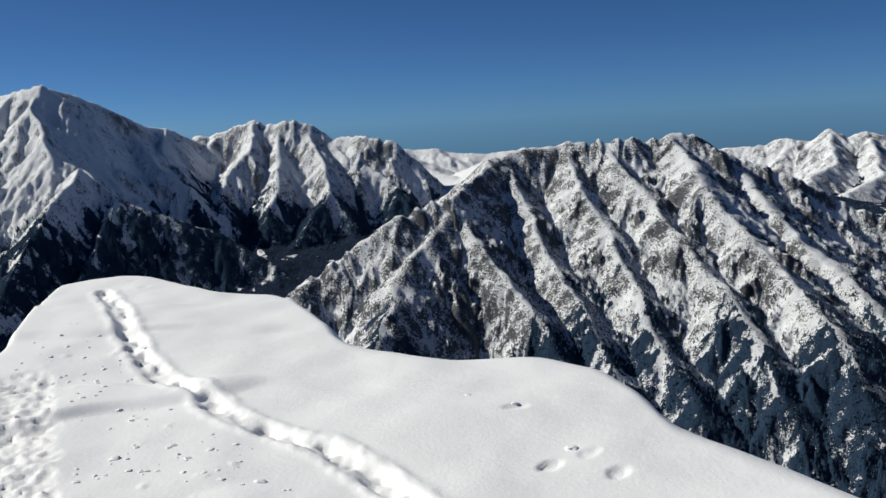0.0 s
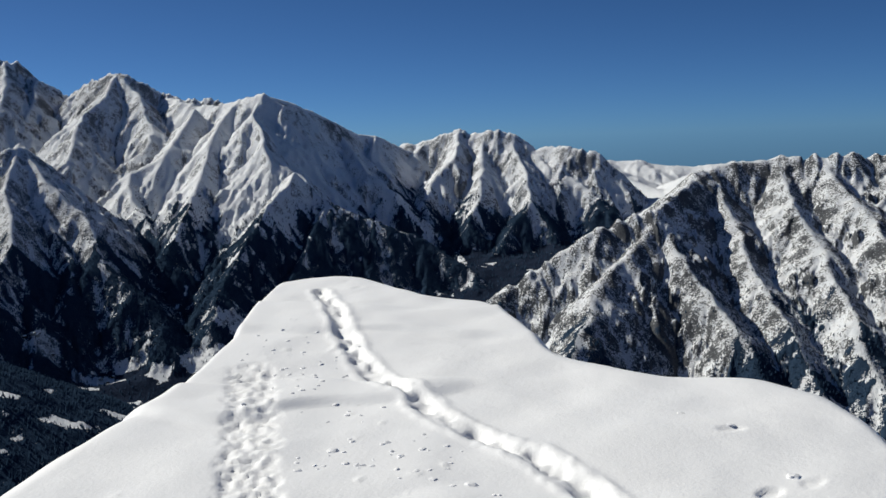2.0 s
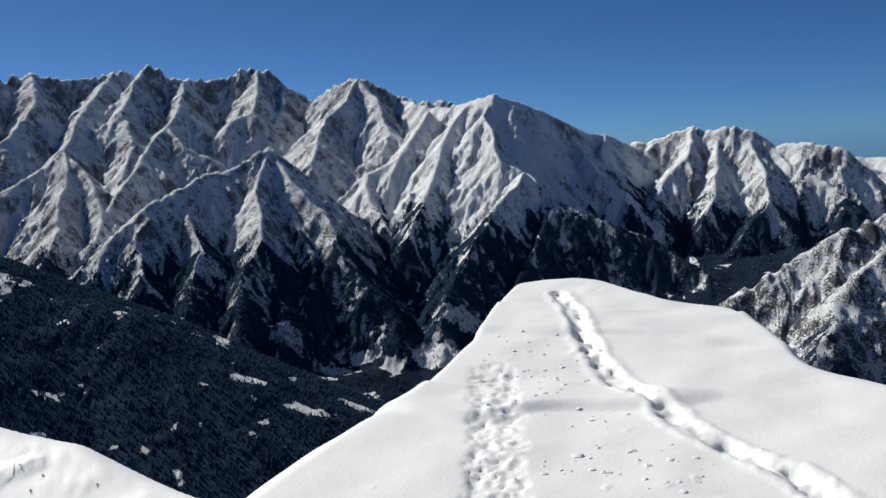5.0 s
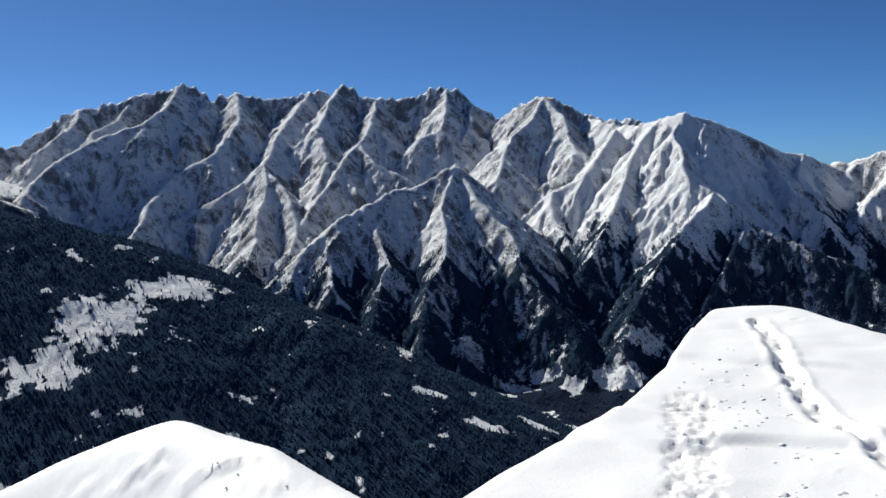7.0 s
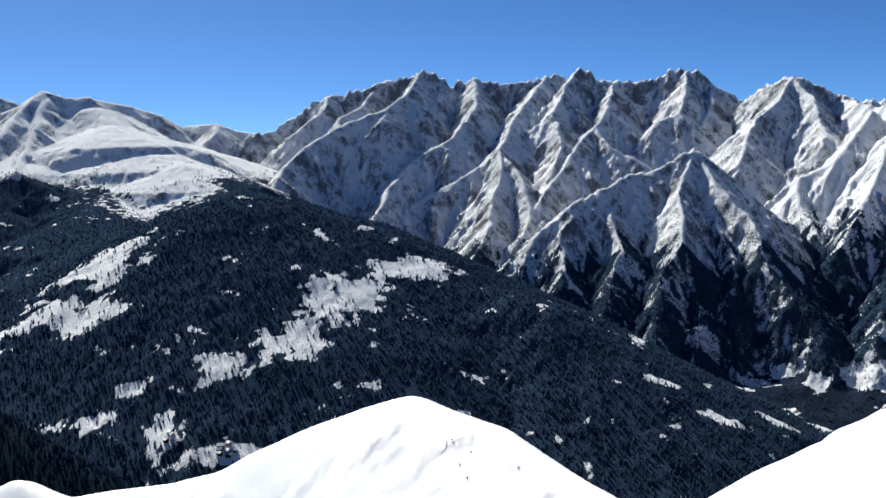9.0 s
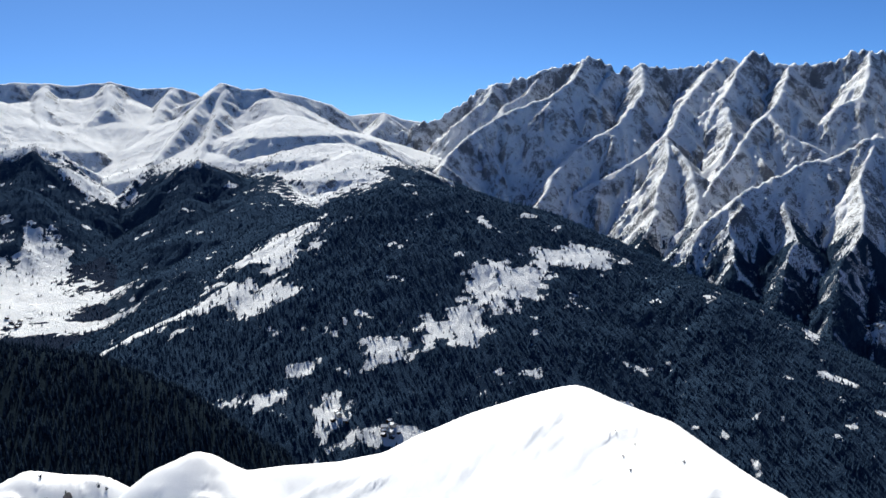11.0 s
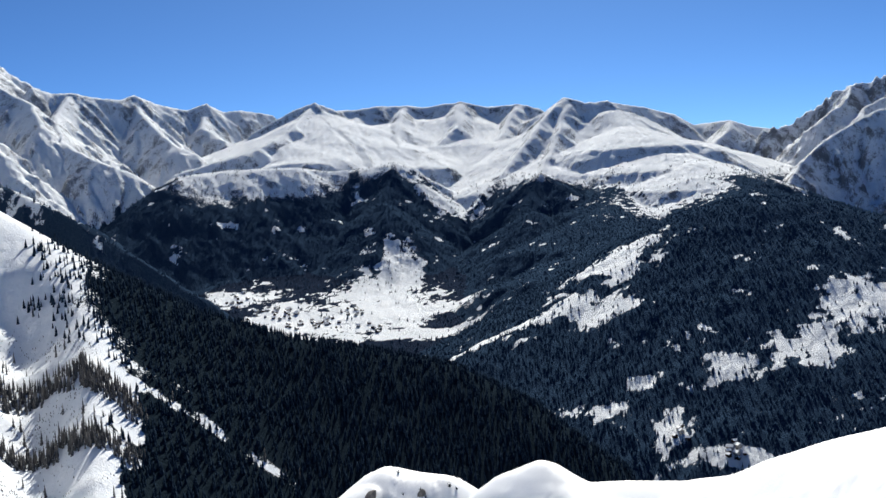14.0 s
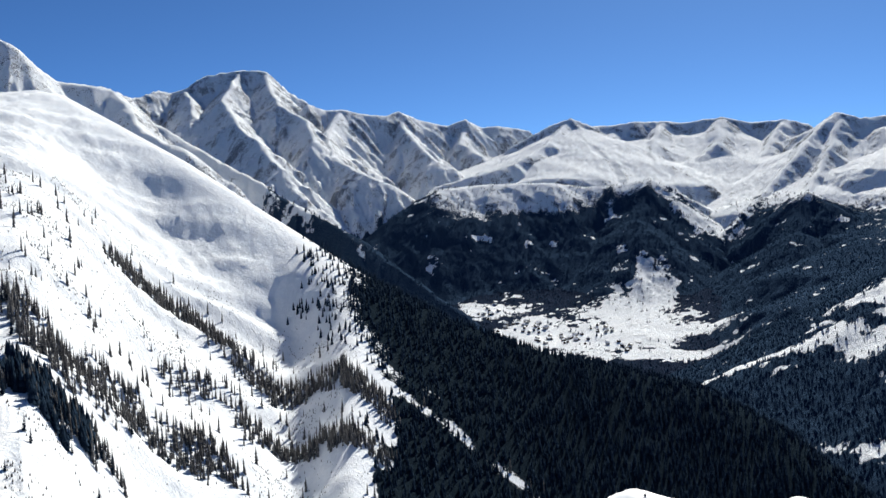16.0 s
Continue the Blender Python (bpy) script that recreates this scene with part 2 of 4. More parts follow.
ridge(0.86, 1.05, 6, [(20.7, -3.52, 2900), (21.5, -4.92, 2782), (22.6, -7.16, 2614), (24.0, -9.38, 2467)])
ridge(0.86, 1.05, 6, [(22.7, -1.67, 2980), (24.3, -3.57, 2819), (25.7, -5.46, 2669), (27.0, -7.99, 2488), (27.7, -10.19, 2344)])
ridge(0.86, 1.05, 6, [(25.4, 2.33, 3560), (26.4, 1.27, 3435), (27.2, 0.17, 3312), (27.8, -1.56, 3124), (28.3, -3.46, 2940), (29.6, -5.72, 2756)])
ridge(0.86, 1.05, 6, [(27.7, 2.08, 3620), (29.0, 0.61, 3444), (29.6, -0.42, 3326), (31.2, -1.24, 3296), (31.5, -1.95, 3219), (31.1, -3.32, 3080), (30.3, -4.74, 2951)])
ridge(0.86, 1.05, 6, [(29.6, -0.45, 3380), (28.5, -1.17, 3326), (28.2, -2.57, 3177), (28.7, -4.09, 3032)])
ridge(0.86, 1.05, 5, [(19.9, 0.98, 3680), (19.1, -0.44, 3502), (18.3, -1.75, 3356), (17.2, -2.74, 3267)])
ridge(0.86, 1.05, 5, [(17.8, 0.24, 3700), (18.1, -0.78, 3570), (17.8, -1.92, 3436)])

mountain("jagged_range", 1.6, -275, 0.46, "long jagged alpine range of snow and bare rock")
ridge(1.1, 0.94, 5, [(63.0, 1.48, 4300), (61.3, 2.02, 4300), (59.7, 2.57, 4350), (57.9, 3.78, 4400), (56.2, 4.24, 4400), (54.1, 4.62, 4400), (52.6, 4.84, 4400), (51.7, 5.26, 4400), (50.2, 4.39, 4400), (48.9, 4.77, 4400), (47.4, 4.26, 4400), (45.8, 4.44, 4400), (44.5, 4.72, 4400), (43.8, 4.38, 4400), (43.1, 4.93, 4400), (41.4, 4.24, 4400)])
ridge(1.1, 0.94, 5, [(41.4, 4.24, 4400), (39.1, 4.10, 4400), (38.0, 4.69, 4400), (36.6, 4.57, 4400), (35.3, 3.37, 4400), (34.1, 2.69, 4400), (33.4, 3.29, 4150), (31.8, 3.79, 4050), (31.0, 3.63, 4000), (29.6, 2.87, 4000), (28.6, 2.45, 3950), (26.5, 2.28, 3900)])
ridge(0.86, 1.05, 6, [(52.0, 5.28, 4380), (53.0, 4.11, 4135), (54.3, 3.27, 4000), (56.7, 2.52, 3940), (58.7, 1.44, 3810), (60.0, 0.16, 3625), (60.5, -0.92, 3471)])
ridge(0.86, 1.05, 5, [(50.6, 4.54, 4380), (52.0, 2.75, 4079), (53.6, 1.28, 3882), (55.9, -0.14, 3754), (57.5, -1.26, 3650), (58.4, -1.86, 3594)])
ridge(0.86, 1.05, 5, [(49.1, 4.81, 4380), (48.9, 3.28, 4102), (50.2, 1.58, 3850), (52.4, 0.37, 3756), (54.0, -1.17, 3583), (55.1, -2.74, 3407)])
ridge(0.80, 0.88, 8, [(45.1, 4.54, 4380), (46.2, 3.18, 4142), (47.0, 1.78, 3918), (47.8, 0.88, 3794), (49.3, -0.35, 3655), (51.7, -1.59, 3581), (53.5, -2.65, 3509)])
ridge(0.86, 1.05, 5, [(47.8, 0.81, 3700), (47.6, -0.61, 3520), (48.1, -1.88, 3376), (48.6, -3.48, 3210), (49.1, -5.41, 3028)])
ridge(0.86, 1.05, 5, [(47.8, 0.81, 3700), (46.3, -0.98, 3495), (46.0, -2.60, 3314), (46.6, -4.20, 3154)])
ridge(0.86, 1.05, 5, [(43.4, 4.97, 4380), (44.1, 3.80, 4179), (44.7, 2.65, 4001), (44.0, 1.19, 3794), (44.7, -0.39, 3593)])
ridge(0.86, 1.05, 4, [(41.2, 4.24, 4300), (41.6, 2.85, 4045), (42.3, 1.92, 3901), (43.5, 0.47, 3696), (44.5, -1.04, 3502), (45.7, -2.61, 3324)])
ridge(0.86, 1.05, 4, [(42.3, 1.89, 3900), (41.3, 0.70, 3751), (39.5, -0.41, 3658)])
ridge(0.86, 1.05, 4, [(37.2, 4.74, 4380), (37.4, 3.44, 4153), (37.6, 2.51, 4006), (38.9, 1.94, 3946)])
ridge(0.86, 1.05, 5, [(35.7, 3.83, 4350), (36.0, 2.44, 4116), (36.8, 1.07, 3914), (37.0, 0.13, 3783)])
ridge(0.86, 1.05, 5, [(31.8, 3.89, 4020), (32.6, 2.75, 3852), (33.6, 1.96, 3757), (34.1, 0.64, 3584), (34.4, -0.44, 3452)])
ridge(0.86, 1.05, 5, [(31.5, 3.87, 4020), (30.5, 2.33, 3794), (30.0, 0.94, 3606), (30.7, -0.11, 3481)])
ridge(0.86, 1.05, 5, [(57.3, 4.10, 4350), (57.6, 3.24, 4203), (58.9, 2.49, 4134)])
ridge(0.86, 1.05, 5, [(54.8, 4.32, 4350), (55.4, 3.49, 4216), (56.7, 2.90, 4152)])

mountain("spur_peak", 1.0, -255, 0.56, "pointed snowy spur with forest on its lower flanks")
ridge(0.80, 0.94, 6, [(46.1, -4.41, 2700), (43.7, -2.60, 2780), (42.2, -1.79, 2860), (40.7, -1.04, 2940), (38.8, -0.68, 3006), (37.5, 0.08, 3053), (36.7, 0.22, 3080)])
ridge(0.86, 1.05, 5, [(36.7, 0.22, 3080), (35.3, -1.63, 2917), (34.0, -3.16, 2798), (33.0, -5.72, 2603), (31.6, -7.70, 2478), (30.2, -9.40, 2383)])
ridge(0.86, 1.05, 5, [(35.3, -1.70, 2960), (35.5, -3.70, 2785), (34.6, -6.00, 2612), (35.0, -8.25, 2458)])
ridge(0.86, 1.05, 6, [(37.0, 0.16, 3060), (37.6, -2.01, 2844), (37.7, -4.60, 2622), (39.0, -8.10, 2374), (39.6, -11.28, 2181)])
ridge(0.86, 1.05, 6, [(40.7, -1.10, 2960), (41.5, -2.84, 2797), (40.9, -5.12, 2605), (42.0, -7.96, 2401)])
ridge(0.86, 1.05, 6, [(43.7, -2.63, 2820), (44.4, -4.33, 2675), (43.9, -6.59, 2500)])
ridge(0.86, 1.05, 6, [(37.7, -4.60, 2700), (36.5, -8.20, 2432), (37.3, -11.38, 2233)])

mountain("forested_hill", 0.35, 200, 0.0, "rounded dark hill covered in conifer forest with clearings")
ridge(0.43, 0.60, 60, [(67.6, -3.47, 2280), (65.0, -1.85, 2350), (63.0, -1.41, 2380), (59.8, -1.54, 2380), (56.6, -2.63, 2330), (54.7, -3.76, 2270), (51.9, -5.86, 2150), (48.8, -6.94, 2080), (45.7, -8.70, 1980)])
ridge(0.43, 0.60, 40, [(47.1, -7.37, 1990), (45.2, -8.18, 1950), (42.7, -10.50, 1860), (40.2, -12.54, 1780), (36.6, -14.89, 1690), (34.1, -16.82, 1620)])
ridge(0.43, 0.50, 60, [(59.8, -1.64, 2370), (61.9, -5.28, 2080), (64.0, -8.75, 1870)])
ridge(0.43, 0.50, 60, [(51.9, -5.93, 2140), (54.2, -9.08, 1920), (55.6, -12.25, 1740)])
ridge(0.39, 0.50, 60, [(63.0, -1.48, 2380), (66.4, -5.08, 2250), (69.8, -8.42, 2080), (72.5, -10.77, 1950)])

mountain("snow_dome", 0.35, 0, 0.55, "smooth snow mountain with a wide open plateau")
ridge(0.85, 0.97, 8, [(76.8, 2.78, 4350), (75.2, 3.36, 4260), (73.9, 3.86, 4180), (72.6, 4.71, 4120), (71.3, 4.36, 4108), (70.0, 4.39, 4120)])
ridge(0.80, 0.97, 6, [(70.0, 4.32, 4450), (68.3, 3.89, 4500), (66.5, 3.39, 4550), (65.3, 2.74, 4600), (63.5, 2.84, 4566), (62.6, 2.45, 4533), (61.1, 2.17, 4500)])
ridge(0.80, 0.88, 12, [(72.6, 4.65, 4100), (73.7, 3.48, 3890), (75.2, 2.01, 3657), (76.2, 0.71, 3469), (77.5, -0.67, 3296), (78.7, -1.68, 3187)])
ridge(0.80, 0.88, 10, [(72.3, 4.51, 4100), (72.8, 2.82, 3774), (73.5, 1.57, 3570), (74.0, 0.64, 3430)])
ridge(0.60, 0.90, 14, [(78.4, -1.66, 3350), (76.3, -0.31, 3310), (74.0, 0.64, 3270), (72.8, -0.05, 3190), (71.5, -1.31, 3080), (70.0, -2.79, 3000)])
ridge(0.56, 0.62, 30, [(74.0, 0.57, 3260), (74.6, -1.58, 3029), (75.3, -4.12, 2797), (76.3, -6.48, 2611)])
ridge(0.30, 0.70, 60, [(69.7, 3.84, 4050), (69.1, 2.87, 3840), (67.6, 1.70, 3620), (65.3, 0.73, 3380), (63.9, -0.35, 3180), (63.0, -0.96, 3000)])
ridge(0.30, 0.50, 60, [(68.0, 1.65, 3650), (69.6, -0.16, 3300), (69.9, -1.76, 2900), (69.0, -3.08, 2600)])
ridge(0.80, 0.88, 10, [(63.5, 2.77, 4450), (64.0, 2.06, 4302), (64.8, 1.29, 4162)])
ridge(0.80, 0.88, 10, [(61.1, 2.14, 4450), (62.1, 1.03, 4237), (62.6, -0.07, 4037), (63.0, -0.86, 3904)])

mountain("broad_snow_mountain", 0.35, 60, 0.55, "broad snowy mountain above a steep dark forest")
ridge(0.85, 0.97, 8, [(90.0, 3.83, 4150), (88.9, 4.47, 4200), (87.8, 4.91, 4250), (86.7, 5.30, 4275), (85.3, 4.77, 4300), (84.1, 4.78, 4350), (83.0, 4.88, 4400), (81.5, 4.84, 4450), (80.3, 4.68, 4500), (78.3, 4.89, 4500), (76.7, 4.48, 4500), (75.1, 4.54, 4475), (74.0, 4.25, 4450)])
ridge(0.74, 0.88, 12, [(86.7, 5.24, 4300), (87.9, 3.95, 3953), (89.7, 2.88, 3732), (92.3, 2.30, 3676), (94.4, 1.70, 3621)])
ridge(0.74, 0.88, 12, [(84.1, 4.71, 4380), (84.6, 3.79, 4125), (86.7, 2.64, 3891), (88.9, 2.13, 3833), (91.4, 1.85, 3775)])
ridge(0.74, 0.88, 12, [(81.5, 4.77, 4420), (82.2, 3.67, 4115), (82.0, 2.61, 3855), (82.5, 1.68, 3657)])
ridge(0.60, 0.90, 16, [(97.3, -0.68, 3250), (95.9, 0.51, 3327), (94.4, 1.58, 3405), (91.4, 1.79, 3450), (88.0, 1.70, 3453), (85.9, 1.39, 3476), (84.0, 1.44, 3460), (82.5, 1.68, 3450), (80.8, -0.25, 3427), (78.9, -1.70, 3350)])
ridge(0.56, 0.62, 25, [(82.5, 1.65, 3450), (83.2, -0.59, 3188), (83.8, -2.81, 2966), (84.4, -4.69, 2799)])
ridge(0.80, 0.88, 14, [(78.3, 4.82, 4450), (78.7, 3.48, 4141), (80.1, 2.37, 3942)])
ridge(0.80, 0.88, 14, [(75.1, 4.48, 4450), (76.2, 3.01, 4131), (77.2, 1.79, 3904)])

mountain("white_capped_peak", 0.9, 10, 0.42, "massive distant peak with a white summit cap")
ridge(1.00, 1.20, 6, [(114.0, 7.47, 4300), (112.6, 7.63, 4371), (111.6, 7.24, 4442), (110.9, 7.00, 4510), (110.2, 7.24, 4564), (109.6, 7.48, 4617), (109.1, 7.29, 4657), (108.2, 7.44, 4675), (107.1, 8.14, 4692), (106.0, 8.44, 4700), (105.0, 8.55, 4700), (103.9, 8.41, 4700), (103.2, 7.63, 4685), (102.3, 6.98, 4667), (101.0, 6.29, 4650)])
ridge(0.95, 1.00, 6, [(101.5, 6.56, 4300), (100.6, 6.25, 4318), (99.4, 6.25, 4336), (98.2, 5.93, 4359), (97.1, 5.83, 4395), (96.4, 6.06, 4431), (95.3, 5.58, 4477), (93.7, 5.13, 4531), (92.5, 5.47, 4586), (91.6, 4.95, 4627), (90.6, 5.01, 4663), (89.2, 4.72, 4700)])
ridge(0.80, 1.00, 8, [(99.8, 6.20, 4330), (100.5, 5.05, 4054), (100.1, 3.76, 3782), (98.6, 2.59, 3589), (96.7, 1.87, 3535)])
ridge(0.70, 0.90, 8, [(100.1, 3.76, 3900), (101.2, 2.67, 3732), (101.8, 2.22, 3675)])
ridge(0.80, 1.00, 8, [(96.4, 6.00, 4500), (95.8, 4.73, 4207), (94.4, 3.24, 3922), (93.5, 2.78, 3876)])
ridge(0.80, 1.00, 8, [(92.5, 5.41, 4650), (92.9, 4.14, 4354), (91.8, 3.36, 4215)])
ridge(0.80, 1.00, 8, [(103.9, 8.35, 4700), (103.2, 6.69, 4246), (101.7, 5.71, 4056), (101.1, 4.59, 3824)])
ridge(0.80, 1.00, 8, [(105.3, 8.43, 4690), (106.2, 6.90, 4269), (105.5, 5.79, 4015), (104.0, 4.19, 3707), (103.1, 3.05, 3515)])
ridge(0.80, 1.00, 8, [(108.2, 7.38, 4600), (107.8, 6.14, 4279), (106.3, 5.03, 4058), (105.3, 3.43, 3751)])
ridge(0.80, 1.00, 8, [(111.6, 7.18, 4500), (110.6, 5.87, 4182), (108.9, 4.77, 3986), (107.7, 3.81, 3818)])

mountain("side_ridge", 0.6, 0, 0.1, "snowy side ridge falling into a wooded valley")
ridge(1.00, 0.90, 10, [(122.7, 10.14, 2500), (119.1, 11.15, 2400), (117.5, 9.94, 2350), (116.5, 8.97, 2350), (114.9, 7.97, 2350), (112.3, 7.60, 2350), (110.6, 6.03, 2300), (108.0, 4.45, 2250), (105.3, 2.87, 2150), (102.5, 0.87, 2050), (99.4, -0.92, 1950), (95.7, -3.83, 1900), (93.8, -5.20, 1850)])
ridge(1.00, 0.90, 10, [(112.3, 7.54, 2350), (110.3, 5.41, 2150), (108.3, 3.99, 2000)])

mountain("sunny_slope", 0.0, -900, -1.5, "wide sunlit snow slope with scattered larches and firs")
# the sunny slope's skyline: bearing, elevation angle, distance
SLOPE = [(70.8, -15.92, 1020), (72.4, -14.61, 1050), (75.2, -12.41, 1100), (79.6, -10.07, 1150), (84.2, -8.90, 1150), (89.0, -7.86, 1150), (93.8, -5.94, 1150), (97.6, -3.75, 1180), (100.1, -2.12, 1200), (103.8, 0.44, 1250), (108.3, 3.58, 1300), (112.1, 5.83, 1350), (114.6, 7.24, 1400), (116.0, 7.49, 1420), (117.7, 7.32, 1450), (121.6, 7.14, 1500), (127.5, 8.29, 1600)]


def gullies(x, y, gx, gy, waves, seed):
    """Rills and ribs that run down the slope (gx, gy), each size branching off the larger one."""
    total = np.zeros_like(x)
    value = np.zeros_like(x)
    for k, (size, deep) in enumerate(waves):
        size_n = np.hypot(gx, gy) + 1e-4
        ux, uy = -gy / size_n, gx / size_n
        strength = deep * np.clip(size_n / 0.7, 0, 1.15)
        px, py = x / size, y / size
        ix, iy = np.floor(px), np.floor(py)
        fx, fy = px - ix, py - iy
        ix, iy = ix.astype(np.int32) + seed * 13 + k * 57, iy.astype(np.int32)
        c, s, norm = 0, 0, 0
        for dx in (-1, 0, 1):
            row = SHUFFLE[(ix + dx) & 255]
            for dy in (-1, 0, 1):
                h = SHUFFLE[(row + iy + dy) & 255]
                qx, qy = fx - dx - h / 255, fy - dy - SHUFFLE[(h + 91) & 255] / 255
                w = np.exp(-2.2 * (qx * qx + qy * qy))
                turn_by = 2 * np.pi * (qx * ux + qy * uy)
                c, s, norm = c + w * np.cos(turn_by), s + w * np.sin(turn_by), norm + w
        c, s = c / norm, s / norm
        total = total + strength * c
        value = value + c * 0.75 ** k
        push = -strength * s * 2 * np.pi / size
        gx, gy = gx + push * ux, gy + push * uy
    return total, value


# bearings dense where the turn looks, wide behind
bearings = np.concatenate([np.arange(-26, 122.01, 0.09), np.arange(124, 333, 2.0)])
reaches = np.concatenate([np.linspace(110, 560, 30, False), np.linspace(560, 1500, 120, False), np.linspace(1500, 3100, 200, False), np.linspace(3100, 4860, 180)])
AZ, RR = np.meshgrid(bearings, reaches)
GX, GY = plan(AZ, RR)
FINE = int(np.searchsorted(bearings, 123))


def relief(x, y, r, az):
    """Height, owning mountain (-1: valley floor), distance from the nearest crest, place along it, and crest number, over the land's grid."""
    wx = x + 38 * rough_noise(x / 260, y / 260, 6, 3, 0.56)
    wy = y + 38 * rough_noise(x / 260, y / 260, 6, 41, 0.56)
    best = np.full(x.shape, -900.0)
    owner, crest, stem = np.full(x.shape, -1), np.full(x.shape, -1), np.full(x.shape, 400.0)
    far, along = np.zeros(x.shape), np.zeros(x.shape)
    crests, skylines = [], [min(k for k, q in enumerate(RIDGES) if q[0] == own) for own in sorted(set(q[0] for q in RIDGES))]
    skylines += [k + 1 for k in skylines if MOUNTAINS[RIDGES[k][0]][0] == "jagged_range"]
    for n, (own, front, back, rounding, pts) in enumerate(RIDGES):
        crests.append((n, own, front, back, rounding, pts, True))
    basins = [k for k in skylines if MOUNTAINS[RIDGES[k][0]][0] in ("snow_dome", "broad_snow_mountain")]
    for c, (n, own, front, back, rounding, pts, main) in enumerate(crests):
        start = 0.0
        teeth_s = np.arange(0, 6000, 9.0)
        teeth = (30 if n in skylines else 8) * max(MOUNTAINS[own][1] - 0.5, 0.16 if n in basins else 0.7 if n == 0 else 0) * rough_noise(teeth_s / 42, teeth_s * 0 + c * 7.3, 3, 29, 0.62, True) if main else None
        for (x0, y0, z0), (x1, y1, z1) in zip(pts, pts[1:]):
            dx, dy = x1 - x0, y1 - y0
            length = math.hypot(dx, dy)
            # the part of the grid that this piece of crest can reach
            basin = main and n in basins
            near = (max(z0, z1) + 620) / (0.45 if basin else min(front, back)) + rounding + 40
            ra, rb = math.hypot(x0, y0), math.hypot(x1, y1)
            i0, i1 = np.searchsorted(reaches, (min(ra, rb) - near, max(ra, rb) + near))
            aa, ab = math.degrees(math.atan2(-x0, y0)), math.degrees(math.atan2(-x1, y1))
            spread = math.degrees(near / max(min(ra, rb), near))
            j0, j1 = np.searchsorted(bearings[:FINE], (min(aa, ab) - spread, max(aa, ab) + spread))
            if i1 <= i0 or j1 <= j0:
                continue
            w = (slice(i0, i1), slice(j0, j1))
            t = np.clip(((wx[w] - x0) * dx + (wy[w] - y0) * dy) / length ** 2, 0, 1)
            px, py = x0 + t * dx, y0 + t * dy
            d = np.hypot(wx[w] - px, wy[w] - py)
            if front == back:
                fall = front
            else:
                fall = back + (front - back) * np.clip(0.5 + 0.7 * (np.hypot(px, py) - r[w]) / (d + 5), 0, 1)
            h = z0 + t * (z1 - z0) - fall * (np.sqrt(d * d + rounding * rounding) - rounding)
            if front < 0.35:
                # an open shelf that ends in a steeper slope
                dd = np.sqrt(d * d + rounding * rounding) - rounding
                h = np.minimum(h, z0 + t * (z1 - z0) - front * 300 - 0.72 * (dd - 300))
            if basin:
                # a short headwall, then open snow bowls, then the steep woods
                dd = np.sqrt(d * d + rounding * rounding) - rounding
                wall = (150 if MOUNTAINS[own][0] == "snow_dome" else 75) + 60 * rough_noise(wx[w] / 400, wy[w] / 400, 2, 35)
                bowl = 700 + 140 * rough_noise(wx[w] / 420, wy[w] / 420, 3, 36)
                lower = z0 + t * (z1 - z0) - fall * np.minimum(dd, wall) - 0.35 * np.clip(dd - wall, 0, bowl) - 0.72 * np.clip(dd - wall - bowl, 0, None)
                h = np.where(np.hypot(px, py) > r[w], lower, h)
            if main:
                h = h + np.interp(start + t * length, teeth_s, teeth) * np.exp(-d / 55)
                stem[w] = np.where(h > best[w] - 60, np.minimum(stem[w], d), stem[w])
            win = h > best[w]
            best[w] = np.where(win, h, best[w])
            owner[w] = np.where(win, own, owner[w])
            crest[w] = np.where(win, n, crest[w])
            far[w] = np.where(win, d, far[w])
            along[w] = np.where(win, start + t * length + c * 300, along[w])
            start += length
    # the sunny slope falls from its skyline towards the eye
    s_az = [p[0] for p in SLOPE]
    crest_r = np.interp(az, s_az, [p[2] for p in SLOPE]) + 25 * rough_noise(x / 300, y / 300, 2, 61)
    d = crest_r - r
    rise = 0
    for off in (-1.0, -0.5, 0.0, 0.5, 1.0):
        rise = rise + np.interp(az + off * 5 * step(d, 0, 260), s_az, [math.tan(radians(p[1])) for p in SLOPE]) / 5
    crest_z = EYE_HEIGHT + crest_r * rise
    crest_z = crest_z - 260 * step(-az, -70.5, -65) - 300 * (step(az, 128, 150) + step(-az, 60, 120))
    fall = 0.30 + 0.12 * step(-az, -108, -92)
    ramp = np.clip(np.abs(d), 0, None)
    h = crest_z - np.where(d > 0, fall, 0.75) * (np.sqrt(ramp * ramp + 1600) - 40)
    # a steeper hollow under the skyline
    h = h - 80 * step(d, 15, 200) * step(az, 99, 104) * (1 - step(az, 109, 118))
    # shallow gullies run across it, down towards the valley
    lane = r + 7 * az + 14 * rough_noise(x / 160, y / 160, 2, 65)
    h = h + (15 * step(az, 99, 106) * rough_noise(lane / 80, az / 26, 4, 63, 0.55, True) + 4 * step(az, 98, 102) * rough_noise(lane / 30, az / 30, 3, 66, 0.6, True) + 2 * rough_noise(x / 40, y / 40, 3, 64)) * step(d, 10, 150)
    win = h > best
    best, owner = np.where(win, h, best), np.where(win, len(MOUNTAINS) - 1, owner)
    far, along = np.where(win, np.abs(d), far), np.where(win, lane, along)
    crest = np.where(win, len(RIDGES), crest)
    rough = np.array([m[1] for m in MOUNTAINS])[owner]
    crag = rough_noise(x / 105, y / 105, 6, 7, 0.6, True)
    best = best + rough * 7 * crag * (0.45 + 0.55 * step(far, 0, 80))
    # rills, ribs and couloirs cut down the fall line
    slope_r = np.gradient(best, axis=0) / np.gradient(r, axis=0)
    slope_a = np.gradient(best, axis=1) / (np.radians(np.gradient(az, axis=1)) * r)
